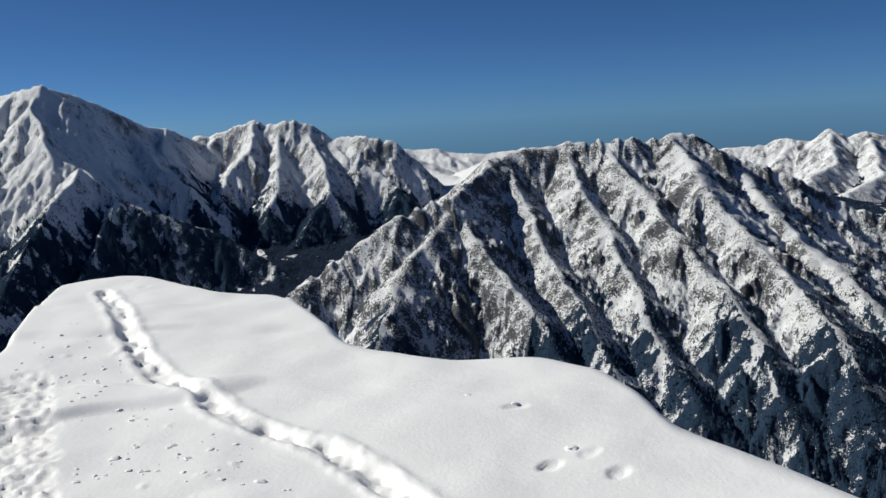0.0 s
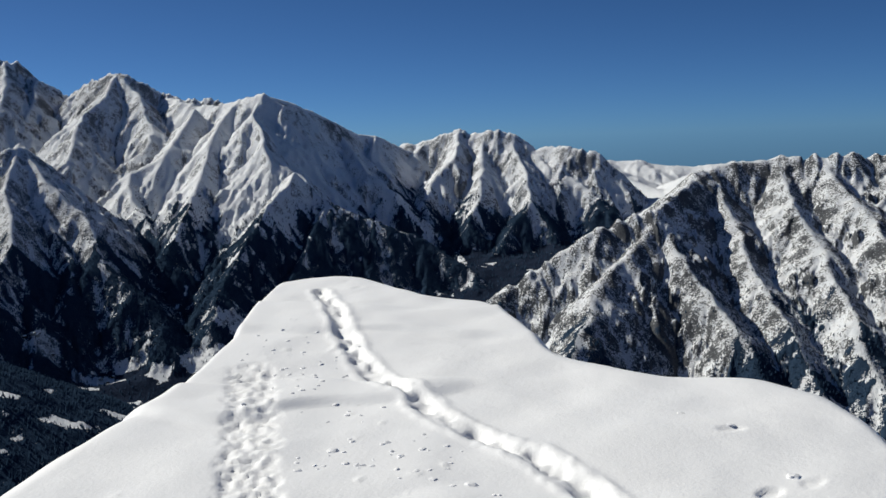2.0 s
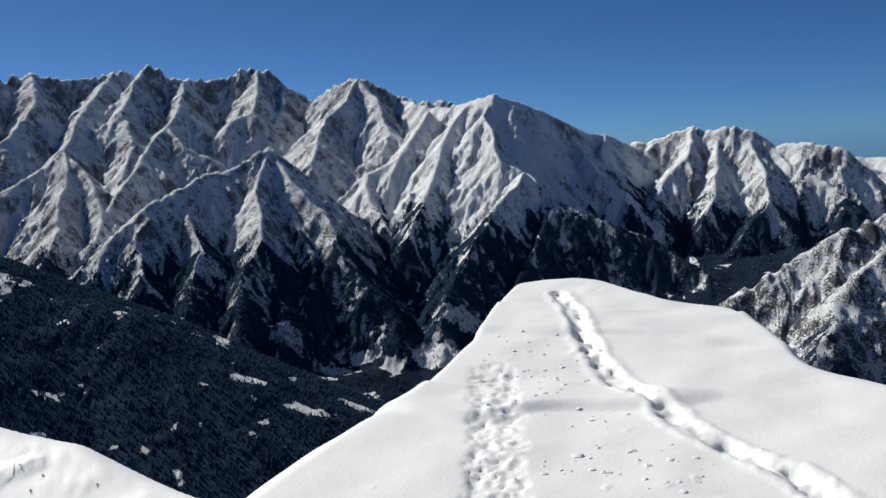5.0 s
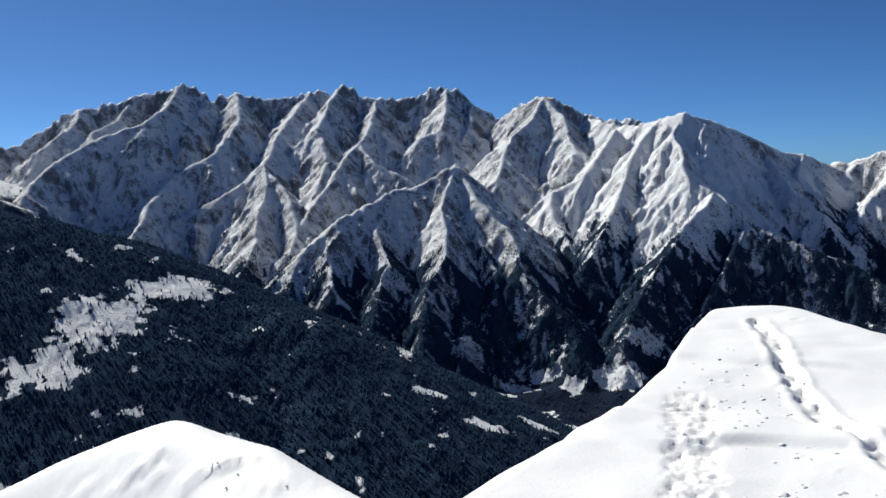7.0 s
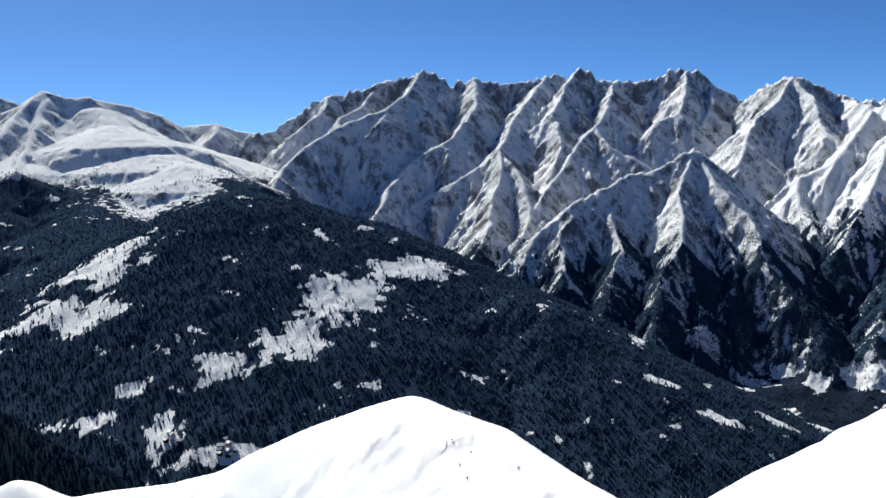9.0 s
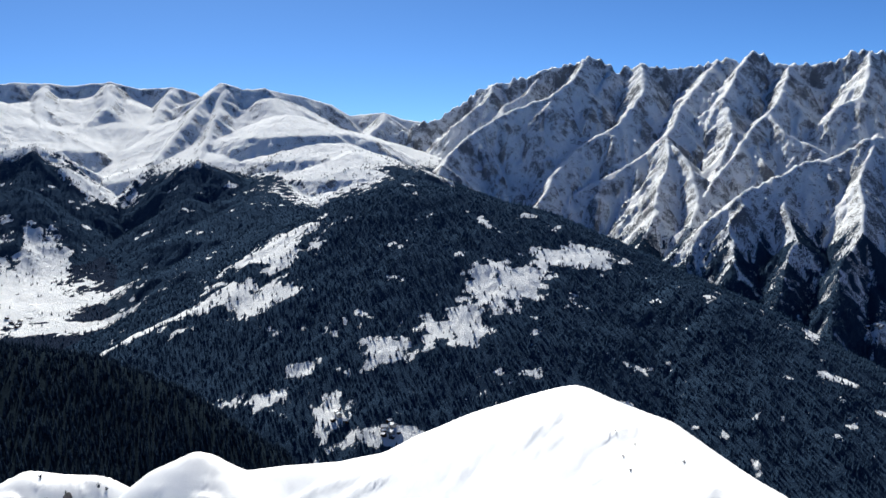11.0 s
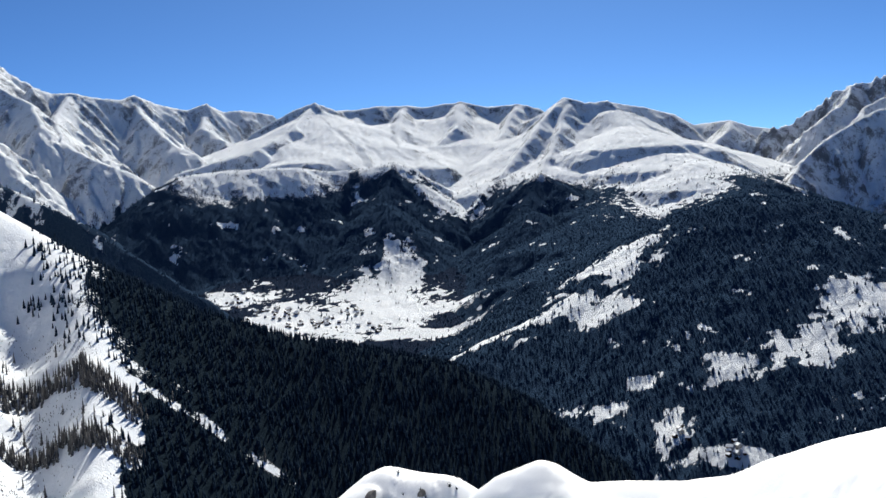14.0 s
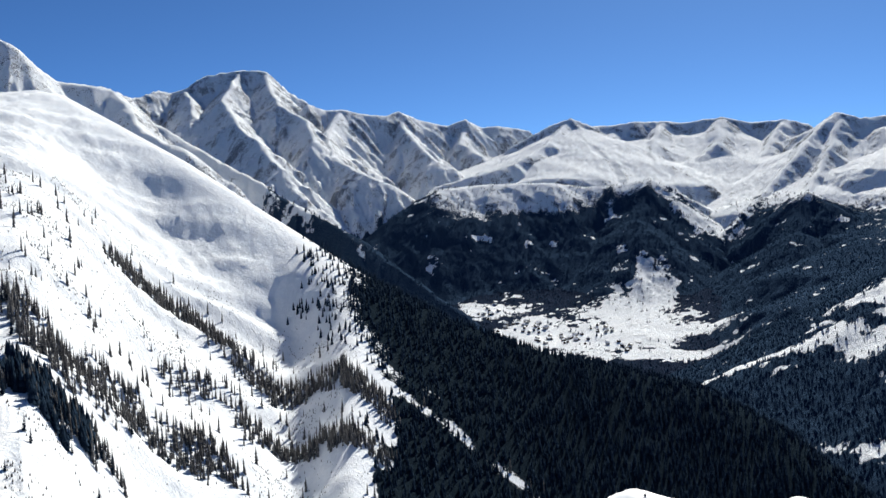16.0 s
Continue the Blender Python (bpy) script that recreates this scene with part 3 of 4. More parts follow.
    slope_a[:, FINE - 1:] = 0
    ca, sa = np.cos(np.radians(az)), np.sin(np.radians(az))
    gx, gy = -sa * slope_r - ca * slope_a, ca * slope_r - sa * slope_a
    cut, rib = gullies(x, y, gx, gy, [(190, 10), (95, 9), (46, 6), (23, 3.4)], 3)
    best = best + np.clip(rough, 0.25, 1.15) * cut * (0.12 + 0.88 * step(far, 0, 90)) * (rough > 0)
    floor = -545 + 185 * step(r, 1900, 3100) + 40 * step(r, 3200, 4500) + 55 * rough_noise(x / 320, y / 320, 4, 77) * step(r, 1700, 2300)
    vx, vy = plan(84.5, 2650.0)
    plain = 1 - step(np.hypot(x - vx, y - vy), 380, 800)
    floor = floor * (1 - plain) + plain * (-300 + 0.19 * (r - 2500) + 5 * rough_noise(x / 90, y / 90, 3, 79))
    owner = np.where(floor > best, -1, owner)
    k = 14.0
    top = np.maximum(best, floor)
    best = top + k * np.log(np.exp(np.clip((best - top) / k, -30, 0)) + np.exp(np.clip((floor - top) / k, -30, 0)))
    return best, owner, far, along, crest, stem, rib


GZ, OWNER, FAR, ALONG, CREST, STEM, RIB = relief(GX, GY, RR, AZ)
tree_line = np.array([m[2] for m in MOUNTAINS] + [-100])[OWNER]
streaks = 0.9 * RIB
EVEN = np.isin(OWNER, [k for k, m in enumerate(MOUNTAINS) if m[0] in ("snow_dome", "broad_snow_mountain")])
TREES = step(tree_line - GZ + np.where(EVEN, 40, 60) * rough_noise(GX / 130, GY / 130, 4, 91) + np.where(EVEN, 16, 55) * streaks + 70 * (0.45 - np.clip(STEM / 170, 0, 1)), -45, 60)
TREES = TREES * (1 - 0.9 * step(rough_noise(GX / 70, GY / 70, 5, 93, 0.65), 0.22, 0.42)) * (1 - 0.3 * step(rough_noise(GX / 22, GY / 22, 3, 94), 0.1, 0.5))
ROCKS = 0.42 * RIB + np.where(EVEN, 0, 0.12) * (1 - np.clip(FAR / 50, 0, 2)) + 0.55 * rough_noise(GX / 70, GY / 70, 5, 99, 0.6)
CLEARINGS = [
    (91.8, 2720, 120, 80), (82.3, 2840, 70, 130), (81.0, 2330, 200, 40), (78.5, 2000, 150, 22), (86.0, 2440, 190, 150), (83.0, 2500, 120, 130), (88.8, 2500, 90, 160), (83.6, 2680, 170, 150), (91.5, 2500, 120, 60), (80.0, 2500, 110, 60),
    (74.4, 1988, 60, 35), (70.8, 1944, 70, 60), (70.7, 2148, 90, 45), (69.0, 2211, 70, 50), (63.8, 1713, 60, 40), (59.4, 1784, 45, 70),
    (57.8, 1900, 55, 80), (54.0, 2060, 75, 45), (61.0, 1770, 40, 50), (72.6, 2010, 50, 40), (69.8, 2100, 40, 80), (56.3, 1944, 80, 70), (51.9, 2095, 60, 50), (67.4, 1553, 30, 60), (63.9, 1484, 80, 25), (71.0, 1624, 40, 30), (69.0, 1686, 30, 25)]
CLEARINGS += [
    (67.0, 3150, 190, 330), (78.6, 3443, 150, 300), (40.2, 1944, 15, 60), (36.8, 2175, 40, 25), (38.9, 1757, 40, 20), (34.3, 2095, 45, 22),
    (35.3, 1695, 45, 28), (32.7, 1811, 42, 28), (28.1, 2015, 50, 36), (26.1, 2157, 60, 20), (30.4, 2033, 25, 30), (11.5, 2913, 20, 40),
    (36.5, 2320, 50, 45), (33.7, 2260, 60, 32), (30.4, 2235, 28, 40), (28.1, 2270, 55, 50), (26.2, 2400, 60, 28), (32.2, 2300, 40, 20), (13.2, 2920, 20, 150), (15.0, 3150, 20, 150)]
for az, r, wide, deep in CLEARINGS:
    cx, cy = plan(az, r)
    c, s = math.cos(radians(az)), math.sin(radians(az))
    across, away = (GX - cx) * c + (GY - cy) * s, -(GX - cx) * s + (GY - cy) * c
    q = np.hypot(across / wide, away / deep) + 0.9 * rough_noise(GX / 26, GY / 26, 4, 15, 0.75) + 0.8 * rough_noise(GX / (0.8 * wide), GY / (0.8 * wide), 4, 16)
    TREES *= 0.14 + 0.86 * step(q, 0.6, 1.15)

# thin, broken woods on the steep flanks
STEEP_WOODS = np.isin(OWNER, [k for k, m in enumerate(MOUNTAINS) if m[0] in ("rocky_mountain", "steep_snow_peak", "spur_peak", "craggy_mountain", "jagged_range")])
TREES = np.where(STEEP_WOODS, TREES * (0.80 + 0.35 * streaks + 0.3 * rough_noise(GX / 18, GY / 18, 2, 98)), TREES)
# the sunny slope: a dense wood on its lower end, larches in bands on the open snow
SUNNY = len(MOUNTAINS) - 1
WOOD_EDGE = np.interp(RR, [763, 857, 928, 975, 1053, 1131, 1250], [98.4, 97.6, 97.2, 100.3, 102.8, 102.3, 101])
WOOD = step(WOOD_EDGE + 2.0 * rough_noise(GX / 40, GY / 40, 3, 51) - AZ, -0.4, 0.5) * (OWNER == SUNNY)
for (a0, r0), (a1, r1) in (((97.2, 928), (94.0, 912)), ((94.0, 912), (89.3, 881))):
    (x0, y0), (x1, y1) = plan(a0, r0), plan(a1, r1)
    t = np.clip(((GX - x0) * (x1 - x0) + (GY - y0) * (y1 - y0)) / ((x1 - x0) ** 2 + (y1 - y0) ** 2), 0, 1)
    WOOD *= 1 - np.clip(0.55 + 1.2 * rough_noise(GX / 22, GY / 22, 3, 59), 0, 0.95) * np.exp(-(np.hypot(GX - x0 - t * (x1 - x0), GY - y0 - t * (y1 - y0)) / (9 + 9 * rough_noise(GX / 30, GY / 30, 3, 58) ** 2)) ** 2)
# thins out towards its upper end, where snow lies between the trunks
THIN = step(WOOD_EDGE - 1.0 + 2.5 * rough_noise(GX / 45, GY / 45, 3, 52) - AZ, -1, 4.5) * step(RR, 930, 960) + (1 - step(RR, 930, 960))
TREES = np.where(OWNER == SUNNY, WOOD * THIN, TREES)
BANDS = [((118.2, 654), (116.6, 638), (115.6, 607), 0.9, 24), ((115.9, 591), (111.9, 661), (107.5, 708), 0.9, 26), ((111.4, 936), (108.7, 959), (104.0, 912), 0.8, 28),
         ((103.6, 920), (100.7, 912), (97.6, 873), 0.9, 26), ((118.4, 530), (116.5, 530), (114.3, 545), 1.6, 24), ((105.2, 818), (101.8, 810), (97.7, 802), 1.0, 20),
         ((109.7, 795), (108.2, 818), (106.4, 834), 0.5, 14)]
LARCHES = 0.012 + 0.03 * step(rough_noise(GX / 60, GY / 60, 3, 53), 0.1, 0.5)
for a, b, c, weight, wide in BANDS:
    for (a0, r0), (a1, r1) in ((a, b), (b, c)):
        (x0, y0), (x1, y1) = plan(a0, r0), plan(a1, r1)
        t = np.clip(((GX - x0) * (x1 - x0) + (GY - y0) * (y1 - y0)) / ((x1 - x0) ** 2 + (y1 - y0) ** 2), 0, 1)
        q = np.hypot(GX - x0 - t * (x1 - x0), GY - y0 - t * (y1 - y0)) / wide + 0.35 * rough_noise(GX / 25, GY / 25, 2, 55)
        LARCHES = np.maximum(LARCHES, weight * (1 - step(q, 0.35, 0.9)))
LARCHES = np.where(OWNER == SUNNY, LARCHES * (1 - WOOD), 0) * (AZ < 121.5) * (RR < 1000)


def sheet(name, faces, mat, rows_z, attrs=()):
    """One mesh from some faces of the land's grid."""
    used, inverse = np.unique(faces, return_inverse=True)
    me = bpy.data.meshes.new(name)
    co = np.stack([GX.ravel()[used], GY.ravel()[used], rows_z.ravel()[used]], 1)
    me.vertices.add(len(used))
    me.vertices.foreach_set("co", co.ravel())
    n = len(faces)
    me.loops.add(n * 4)
    me.loops.foreach_set("vertex_index", inverse.ravel().astype(np.int32))
    me.polygons.add(n)
    me.polygons.foreach_set("loop_start", np.arange(0, n * 4, 4, dtype=np.int32))
    me.polygons.foreach_set("use_smooth", np.ones(n, dtype=bool))
    for key, values in attrs:
        a = me.attributes.new(key, "FLOAT", "POINT")
        a.data.foreach_set("value", values.ravel()[used].astype(np.float32))
    me.update(calc_edges=True)
    me.materials.append(mat)
    return new(name, me)


rows_n, cols_n = GX.shape
ii, jj = np.meshgrid(np.arange(rows_n - 1), np.arange(cols_n), indexing="ij")
j2 = (jj + 1) % cols_n
FACES = np.stack([ii * cols_n + jj, (ii + 1) * cols_n + jj, (ii + 1) * cols_n + j2, ii * cols_n + j2], -1).reshape(-1, 4)[:, ::-1]
face_owner, face_crest = OWNER.ravel()[FACES[:, 0]], CREST.ravel()[FACES[:, 0]]
ground = sheet("ground", FACES[face_owner == -1], land_material("valley_floor", 0.0, 1.0, 1.0, 4.5, ((0.015, 0.023, 0.044), (0.027, 0.038, 0.065))), GZ, [("trees", TREES), ("rocks", ROCKS)])
tagged(ground, "deep valley floor of dark forest and snowy meadows", "valley", kind="structure")
for k, (name, roughness, line, steep, label) in enumerate(MOUNTAINS):
    # rock paler beyond the rocky mountain: aerial haze put into its colour
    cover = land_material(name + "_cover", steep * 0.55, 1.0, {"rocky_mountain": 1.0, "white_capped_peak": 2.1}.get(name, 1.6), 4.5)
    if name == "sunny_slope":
        # wood colours darkened to stand for the shade this wood lies in
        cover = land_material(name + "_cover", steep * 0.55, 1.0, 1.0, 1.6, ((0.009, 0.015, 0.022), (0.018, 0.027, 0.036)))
    lines = sorted(set(face_crest[face_owner == k].tolist()))
    if len(lines) == 1:
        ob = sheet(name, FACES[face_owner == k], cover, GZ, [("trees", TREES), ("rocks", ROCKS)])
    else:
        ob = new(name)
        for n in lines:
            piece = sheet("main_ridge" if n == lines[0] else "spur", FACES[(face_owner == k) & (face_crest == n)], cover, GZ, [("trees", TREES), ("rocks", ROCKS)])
            piece.parent = ob
    tagged(ob, label, "mountain", kind="structure" if name in ("far_skyline", "sunny_slope") else "")

# ---- the snowy ridge underfoot ----
EDGE = [(-60, 3.2), (-40, 3.9), (-19, 4.6), (-13.5, 5.12), (-9, 5.66), (-7.5, 6.2), (-5.6, 6.7), (-2.4, 7.1), (2.6, 7.1), (7, 7.5), (8.5, 7.8), (10.6, 9.0), (12.1, 10.1),
        (15.3, 10.5), (17, 11.2), (19, 12.2), (21.3, 12.6), (23.4, 12.2), (24, 10.9), (25.5, 9.0), (27.4, 7.95), (29, 7.2), (33.7, 6.1), (39, 5.15), (45, 4.4), (60, 3.6), (90, 3.0), (130, 2.9)]
BOOT_TRACK = [(-4.04, 10.49), (-3.41, 9.18), (-3.03, 8.36), (-2.67, 7.63), (-2.35, 7.07), (-2.11, 6.74), (-1.83, 6.40), (-1.60, 6.02), (-1.42, 5.81), (-1.16, 5.55), (-0.94, 5.37), (-0.72, 5.09), (-0.46, 4.69), (-0.2, 4.2), (0.0, 3.6)]
WORN_TRACK = [(-3.26, 7.02), (-2.79, 6.03), (-2.50, 5.38), (-2.25, 4.80), (-1.8, 3.8), (-1.5, 3.1)]
rng = random.Random(4)


def steps_along(track, stride, sway):
    """Places and headings of the prints along a track, left and right in turn."""
    prints, carry, side = [], 0.0, 1
    for (x0, y0), (x1, y1) in zip(track, track[1:]):
        length = math.hypot(x1 - x0, y1 - y0)
        dx, dy = (x1 - x0) / length, (y1 - y0) / length
        while carry < length:
            off = side * sway + rng.uniform(-0.03, 0.03)
            prints.append((x0 + dx * carry - dy * off, y0 + dy * carry + dx * off, dx, dy))
            side = -side
            carry += stride * rng.uniform(0.8, 1.2)
        carry -= length
    return prints


BOOT_PRINTS = steps_along(BOOT_TRACK, 0.24, 0.03)
WORN_PRINTS = steps_along(WORN_TRACK, 0.085, 0.07)
LONE_PRINTS = [(0.41, 5.15, 0.6, 0.8), (0.22, 5.02, 0.6, 0.8), (0.52, 4.9, 0.5, 0.86), (0.08, 5.90, 0.9, 0.4), (-3.64, 10.56, 0.3, 0.95), (-3.96, 11.1, 0.3, 0.95)]


def near_track(x, y, track):
    best = np.full(x.shape, 1e9)
    for (x0, y0), (x1, y1) in zip(track, track[1:]):
        dx, dy = x1 - x0, y1 - y0
        t = np.clip(((x - x0) * dx + (y - y0) * dy) / (dx * dx + dy * dy), 0, 1)
        best = np.minimum(best, np.hypot(x - x0 - t * dx, y - y0 - t * dy))
    return best


def press(z, x, y, prints, long, wide, deep, rim):
    """Presses prints with raised rims into the snow."""
    for px, py, dx, dy in prints:
        k = rng.uniform(0.35, 1.45)
        near = (np.abs(x - px) < 0.5) & (np.abs(y - py) < 0.5)
        u = (x[near] - px) * dx + (y[near] - py) * dy
        v = -(x[near] - px) * dy + (y[near] - py) * dx
        q = np.hypot(u / long, v / wide) + 0.25 * wave(x[near] * 14, y[near] * 14, 31)
        z[near] += -deep * k * (1 - step(q, 0.55, 1.05)) + rim * np.exp(-((q - 1.25) / 0.22) ** 2)


def ridge_top(az, r):
    """Height of the foot-trodden ridge top and of its falling sides."""
    edge = sum(np.interp(az + k, [e[0] for e in EDGE], [e[1] for e in EDGE]) for k in (-0.5, -0.25, 0, 0.25, 0.5)) / 5
    x, y = plan(az, r)
    q = np.clip(r - edge + 0.15 + 0.05 * rough_noise(x / 0.9, y / 0.9, 2, 13), 0, None)
    z = -np.where(q < 1.2, 0.5 * q * q, 0.72 + 1.2 * (q - 1.2))
    z = z + 0.05 * rough_noise(x / 2.6, y / 2.6, 3, 5) + 0.026 * rough_noise(x / 0.7, y / 0.9, 2, 6) - 0.003 * np.clip(r - 6, 0, None)
    # the crest swells towards its tip
    z = z + 0.06 * step(r, 6.5, 10.5) * step(az, 2, 9) * (1 - step(az, 25, 30))
    # wind scoured steps
    z = z + 0.045 * step(wave(x / 3.1 + 0.5, y / 1.7 + 0.3, 8) + 0.25 * wave(x / 0.8, y / 0.8, 9), 0.1, 0.3) - 0.01
    d = near_track(x, y, BOOT_TRACK)
    # a trench trodden by boots: broken floor, one sharp wall, crumbs along its rims
    ragged = d + 0.055 * rough_noise(x * 3.2, y * 3.2, 4, 3, 0.6)
    trench = 1 - step(ragged, 0.045, 0.08)
    z = z + 0.045 * step(r, 3, 6) - 0.040 * np.clip(0.6 + 1.2 * rough_noise(x * 3.0, y * 3.0, 3, 14), 0.1, 1.3) * trench + 0.010 * np.exp(-((ragged - 0.115) / 0.03) ** 2) * (1 + 1.3 * rough_noise(x * 9, y * 9, 3, 4))
    z = z + trench * 0.024 * rough_noise(x * 9, y * 9, 3, 22, 0.7)
    press(z, x, y, BOOT_PRINTS, 0.13, 0.05, 0.020, 0.002)
    w = 1 - step(near_track(x, y, WORN_TRACK) + 0.05 * rough_noise(x * 4, y * 4, 3, 24), 0.12, 0.19)
    blocks = rough_noise(x * 11, y * 11, 3, 21, 0.8)
    z = z + w * (0.040 * blocks - 0.010)
    press(z, x, y, WORN_PRINTS, 0.08, 0.045, 0.006, 0.001)
    press(z, x, y, LONE_PRINTS, 0.09, 0.05, 0.013, 0.0)
    # crumbs beside the tracks
    crumbs = np.clip(rough_noise(x * 11, y * 11, 2, 71) - 0.42, 0, 1) * step(wave(x / 0.6, y / 0.6, 73), 0.1, 0.5)
    return z + 0.06 * crumbs * (x < -1.0) * (r < 10)


def polar_mesh(name, az, r, height, mat):
    A, R = np.meshgrid(az, r)
    X, Y = plan(A, R)
    Z = height(A, R)
    rows, cols = A.shape
    i, j = np.meshgrid(np.arange(rows - 1), np.arange(cols - 1), indexing="ij")
    f = np.stack([i * cols + j, i * cols + j + 1, (i + 1) * cols + j + 1, (i + 1) * cols + j], -1).reshape(-1, 4)[:, ::-1]
    me = bpy.data.meshes.new(name)
    me.vertices.add(X.size)
    me.vertices.foreach_set("co", np.stack([X, Y, Z], -1).ravel())
    me.loops.add(f.size)
    me.loops.foreach_set("vertex_index", f.ravel().astype(np.int32))
    me.polygons.add(len(f))
    me.polygons.foreach_set("loop_start", np.arange(0, f.size, 4, dtype=np.int32))
    me.polygons.foreach_set("use_smooth", np.ones(len(f), dtype=bool))
    me.update(calc_edges=True)
    me.materials.append(mat)
    return new(name, me)


ridge_az = np.concatenate([np.arange(-180, -30, 3.0), np.arange(-30, 48, 0.16), np.arange(48, 181, 2.0)])
ridge_r = np.concatenate([[0.001], np.geomspace(0.3, 3.2, 16, False), np.geomspace(3.2, 13.4, 300), np.linspace(13.8, 60, 24)])
snow_ridge = polar_mesh("snow_ridge", ridge_az, ridge_r, ridge_top, SNOW)
tagged(snow_ridge, "smooth snow ridge crest with boot tracks and a rounded edge", "snow ridge", kind="structure")

KNOLL = [(28, -27, 24), (36, -22.0, 30), (40.7, -18.96, 33), (43.2, -17.7, 36), (45.9, -16.0, 39), (47.8, -14.75, 41), (50.5, -13.8, 44), (52.4, -12.95, 46), (53.2, -12.75, 46), (54.3, -12.9, 47), (56, -13.35, 49), (59.2, -14.3, 52), (62.4, -15.4, 55), (64.4, -16.25, 57), (67, -16.6, 60), (70.2, -16.55, 62), (72.2, -16.65, 64), (73.2, -16.1, 66), (74, -15.58, 67), (75, -15.32, 68), (77.5, -16.12, 68), (79, -17.1, 69), (83, -20.5, 70), (94, -27, 72)]
MOUND = [(78.6, -17.8, 96), (79.8, -16.9, 98), (81.0, -16.0, 99), (82.4, -15.75, 100), (83.7, -15.4, 102), (84.7, -16.2, 100), (85.8, -18.0, 96)]


def crest_height(line, fall, rounding, bumps):
    pts = [(*plan(a, d), EYE_HEIGHT + d * math.tan(radians(e))) for a, e, d in line]

    def height(az, r):
        x, y = plan(az, r)
        best = np.full(x.shape, -1e9)
        for (x0, y0, z0), (x1, y1, z1) in zip(pts, pts[1:]):
            dx, dy = x1 - x0, y1 - y0
            t = np.clip(((x - x0) * dx + (y - y0) * dy) / (dx * dx + dy * dy), 0, 1)
            d = np.hypot(x - x0 - t * dx, y - y0 - t * dy)
            best = np.maximum(best, z0 + t * (z1 - z0) - fall * (np.sqrt(d * d + rounding ** 2) - rounding))
        ripple = np.clip(rough_noise(x / 5 + y / 9, y / 1.3 - x / 2.0, 4, 17), 0.12, 1) - 0.12
        return best + bumps * (0.14 * rough_noise(x / 6, y / 6, 4, 9) + 0.55 * ripple)
    return height


def knoll_height(az, r):
    """A sharp curved crest: gentle on the near side, steep beyond."""
    d = sum(np.interp(az + k, [p[0] for p in KNOLL], [p[2] for p in KNOLL]) for k in range(-5, 6)) / 11
    near_side = np.clip(r - d, -7, 0)
    offs = [k * (1 - 2.5 * near_side) for k in np.linspace(-0.28, 0.28, 13)]
    e = sum(np.interp(az + k, [p[0] for p in KNOLL], [math.tan(radians(p[1])) for p in KNOLL]) for k in offs) / 13
    x, y = plan(az, r)
    q = r - d
    z = EYE_HEIGHT + d * e - np.where(q < 0, 0.07 - e, 0.9) * (np.sqrt(q * q + 1) - 1)
    ripple = np.clip(rough_noise(x / 5 + y / 9, y / 1.3 - x / 2.0, 4, 17), 0.12, 1) - 0.12
    return z + 0.10 * rough_noise(x / 6, y / 6, 4, 9) + 1.1 * ripple * step(-q, 0.3, 4) + 0.16 * np.clip(rough_noise(x / 2.2 + y / 3.6, y / 0.5 - x / 0.8, 3, 18) - 0.05, 0, 1) * step(-q, 0.2, 2) * step(rough_noise(x / 5, y / 5, 2, 19), -0.1, 0.3)


knoll = polar_mesh("snow_knoll", np.arange(28, 94, 0.15), np.linspace(20, 112, 230), knoll_height, snow_material("knoll_snow", 4.0))
tagged(knoll, "wind-blown snow knoll with a sharp curved crest", "snow knoll", kind="structure")
mound = polar_mesh("snow_mound", np.arange(74, 92, 0.1), np.linspace(75, 122, 90), crest_height(MOUND, 1.0, 3.5, 1.2), snow_material("mound_snow", 6.0))
tagged(mound, "craggy snow mound with bare rock streaks and small shrubs", "snow mound", kind="structure")


def part(name, bm, mat, parent, label=""):
    me = bpy.data.meshes.new(name)
    bm.to_mesh(me)
    bm.free()
    me.materials.append(mat)
    ob = new(name, me)
    ob.parent = parent
    return tagged(ob, label)


def rest_on(z_of, x, y):
    """Height of a polar surface under a plan place."""
    az, r = math.degrees(math.atan2(-x, y)), math.hypot(x, y)
    return float(z_of(np.array([[az]]), np.array([[r]]))[0, 0])


def snow_lump(size, seed):
    """A broken chunk of wind crust."""
    r = random.Random(seed)
    bm = bmesh.new()
    bmesh.ops.create_icosphere(bm, subdivisions=2, radius=size)
    sx, sy, sz = r.uniform(0.9, 1.5), r.uniform(0.6, 1.0), r.uniform(0.45, 0.7)
    for v in bm.verts:
        k = 1 + 0.3 * noise.noise(v.co * (2.2 / size) + Vector((seed, 0, 0)))
        v.co = Vector((v.co.x * sx * k, v.co.y * sy * k, max(v.co.z * sz * k, -0.25 * size)))
    me = bpy.data.meshes.new("snow_lump")
    bm.to_mesh(me)
    bm.free()
    me.materials.append(SNOW)
    return me


LUMPS = [(-3.5, 8.19), (-2.88, 7.11), (-2.78, 7.21), (-2.56, 6.66), (-2.59, 6.37), (-2.3, 6.2), (-2.14, 5.97), (-1.97, 5.26), (-1.72, 5.44), (-1.58, 5.23), (-1.5, 5.34), (-1.83, 5.07), (-2.03, 4.93),
         (-1.33, 4.9), (-1.13, 4.87), (-3.3, 7.53), (-3.05, 7.52), (-3.3, 7.82), (-3.78, 9.69), (0.34, 5.23), (0.08, 5.96), (-0.19, 6.19)]
big_lumps = {7: 0.026, 14: 0.024, 19: 0.03, 20: 0.018}
lump_meshes = [snow_lump(0.03, 3), snow_lump(0.03, 8), snow_lump(0.03, 12), snow_lump(0.03, 21)]
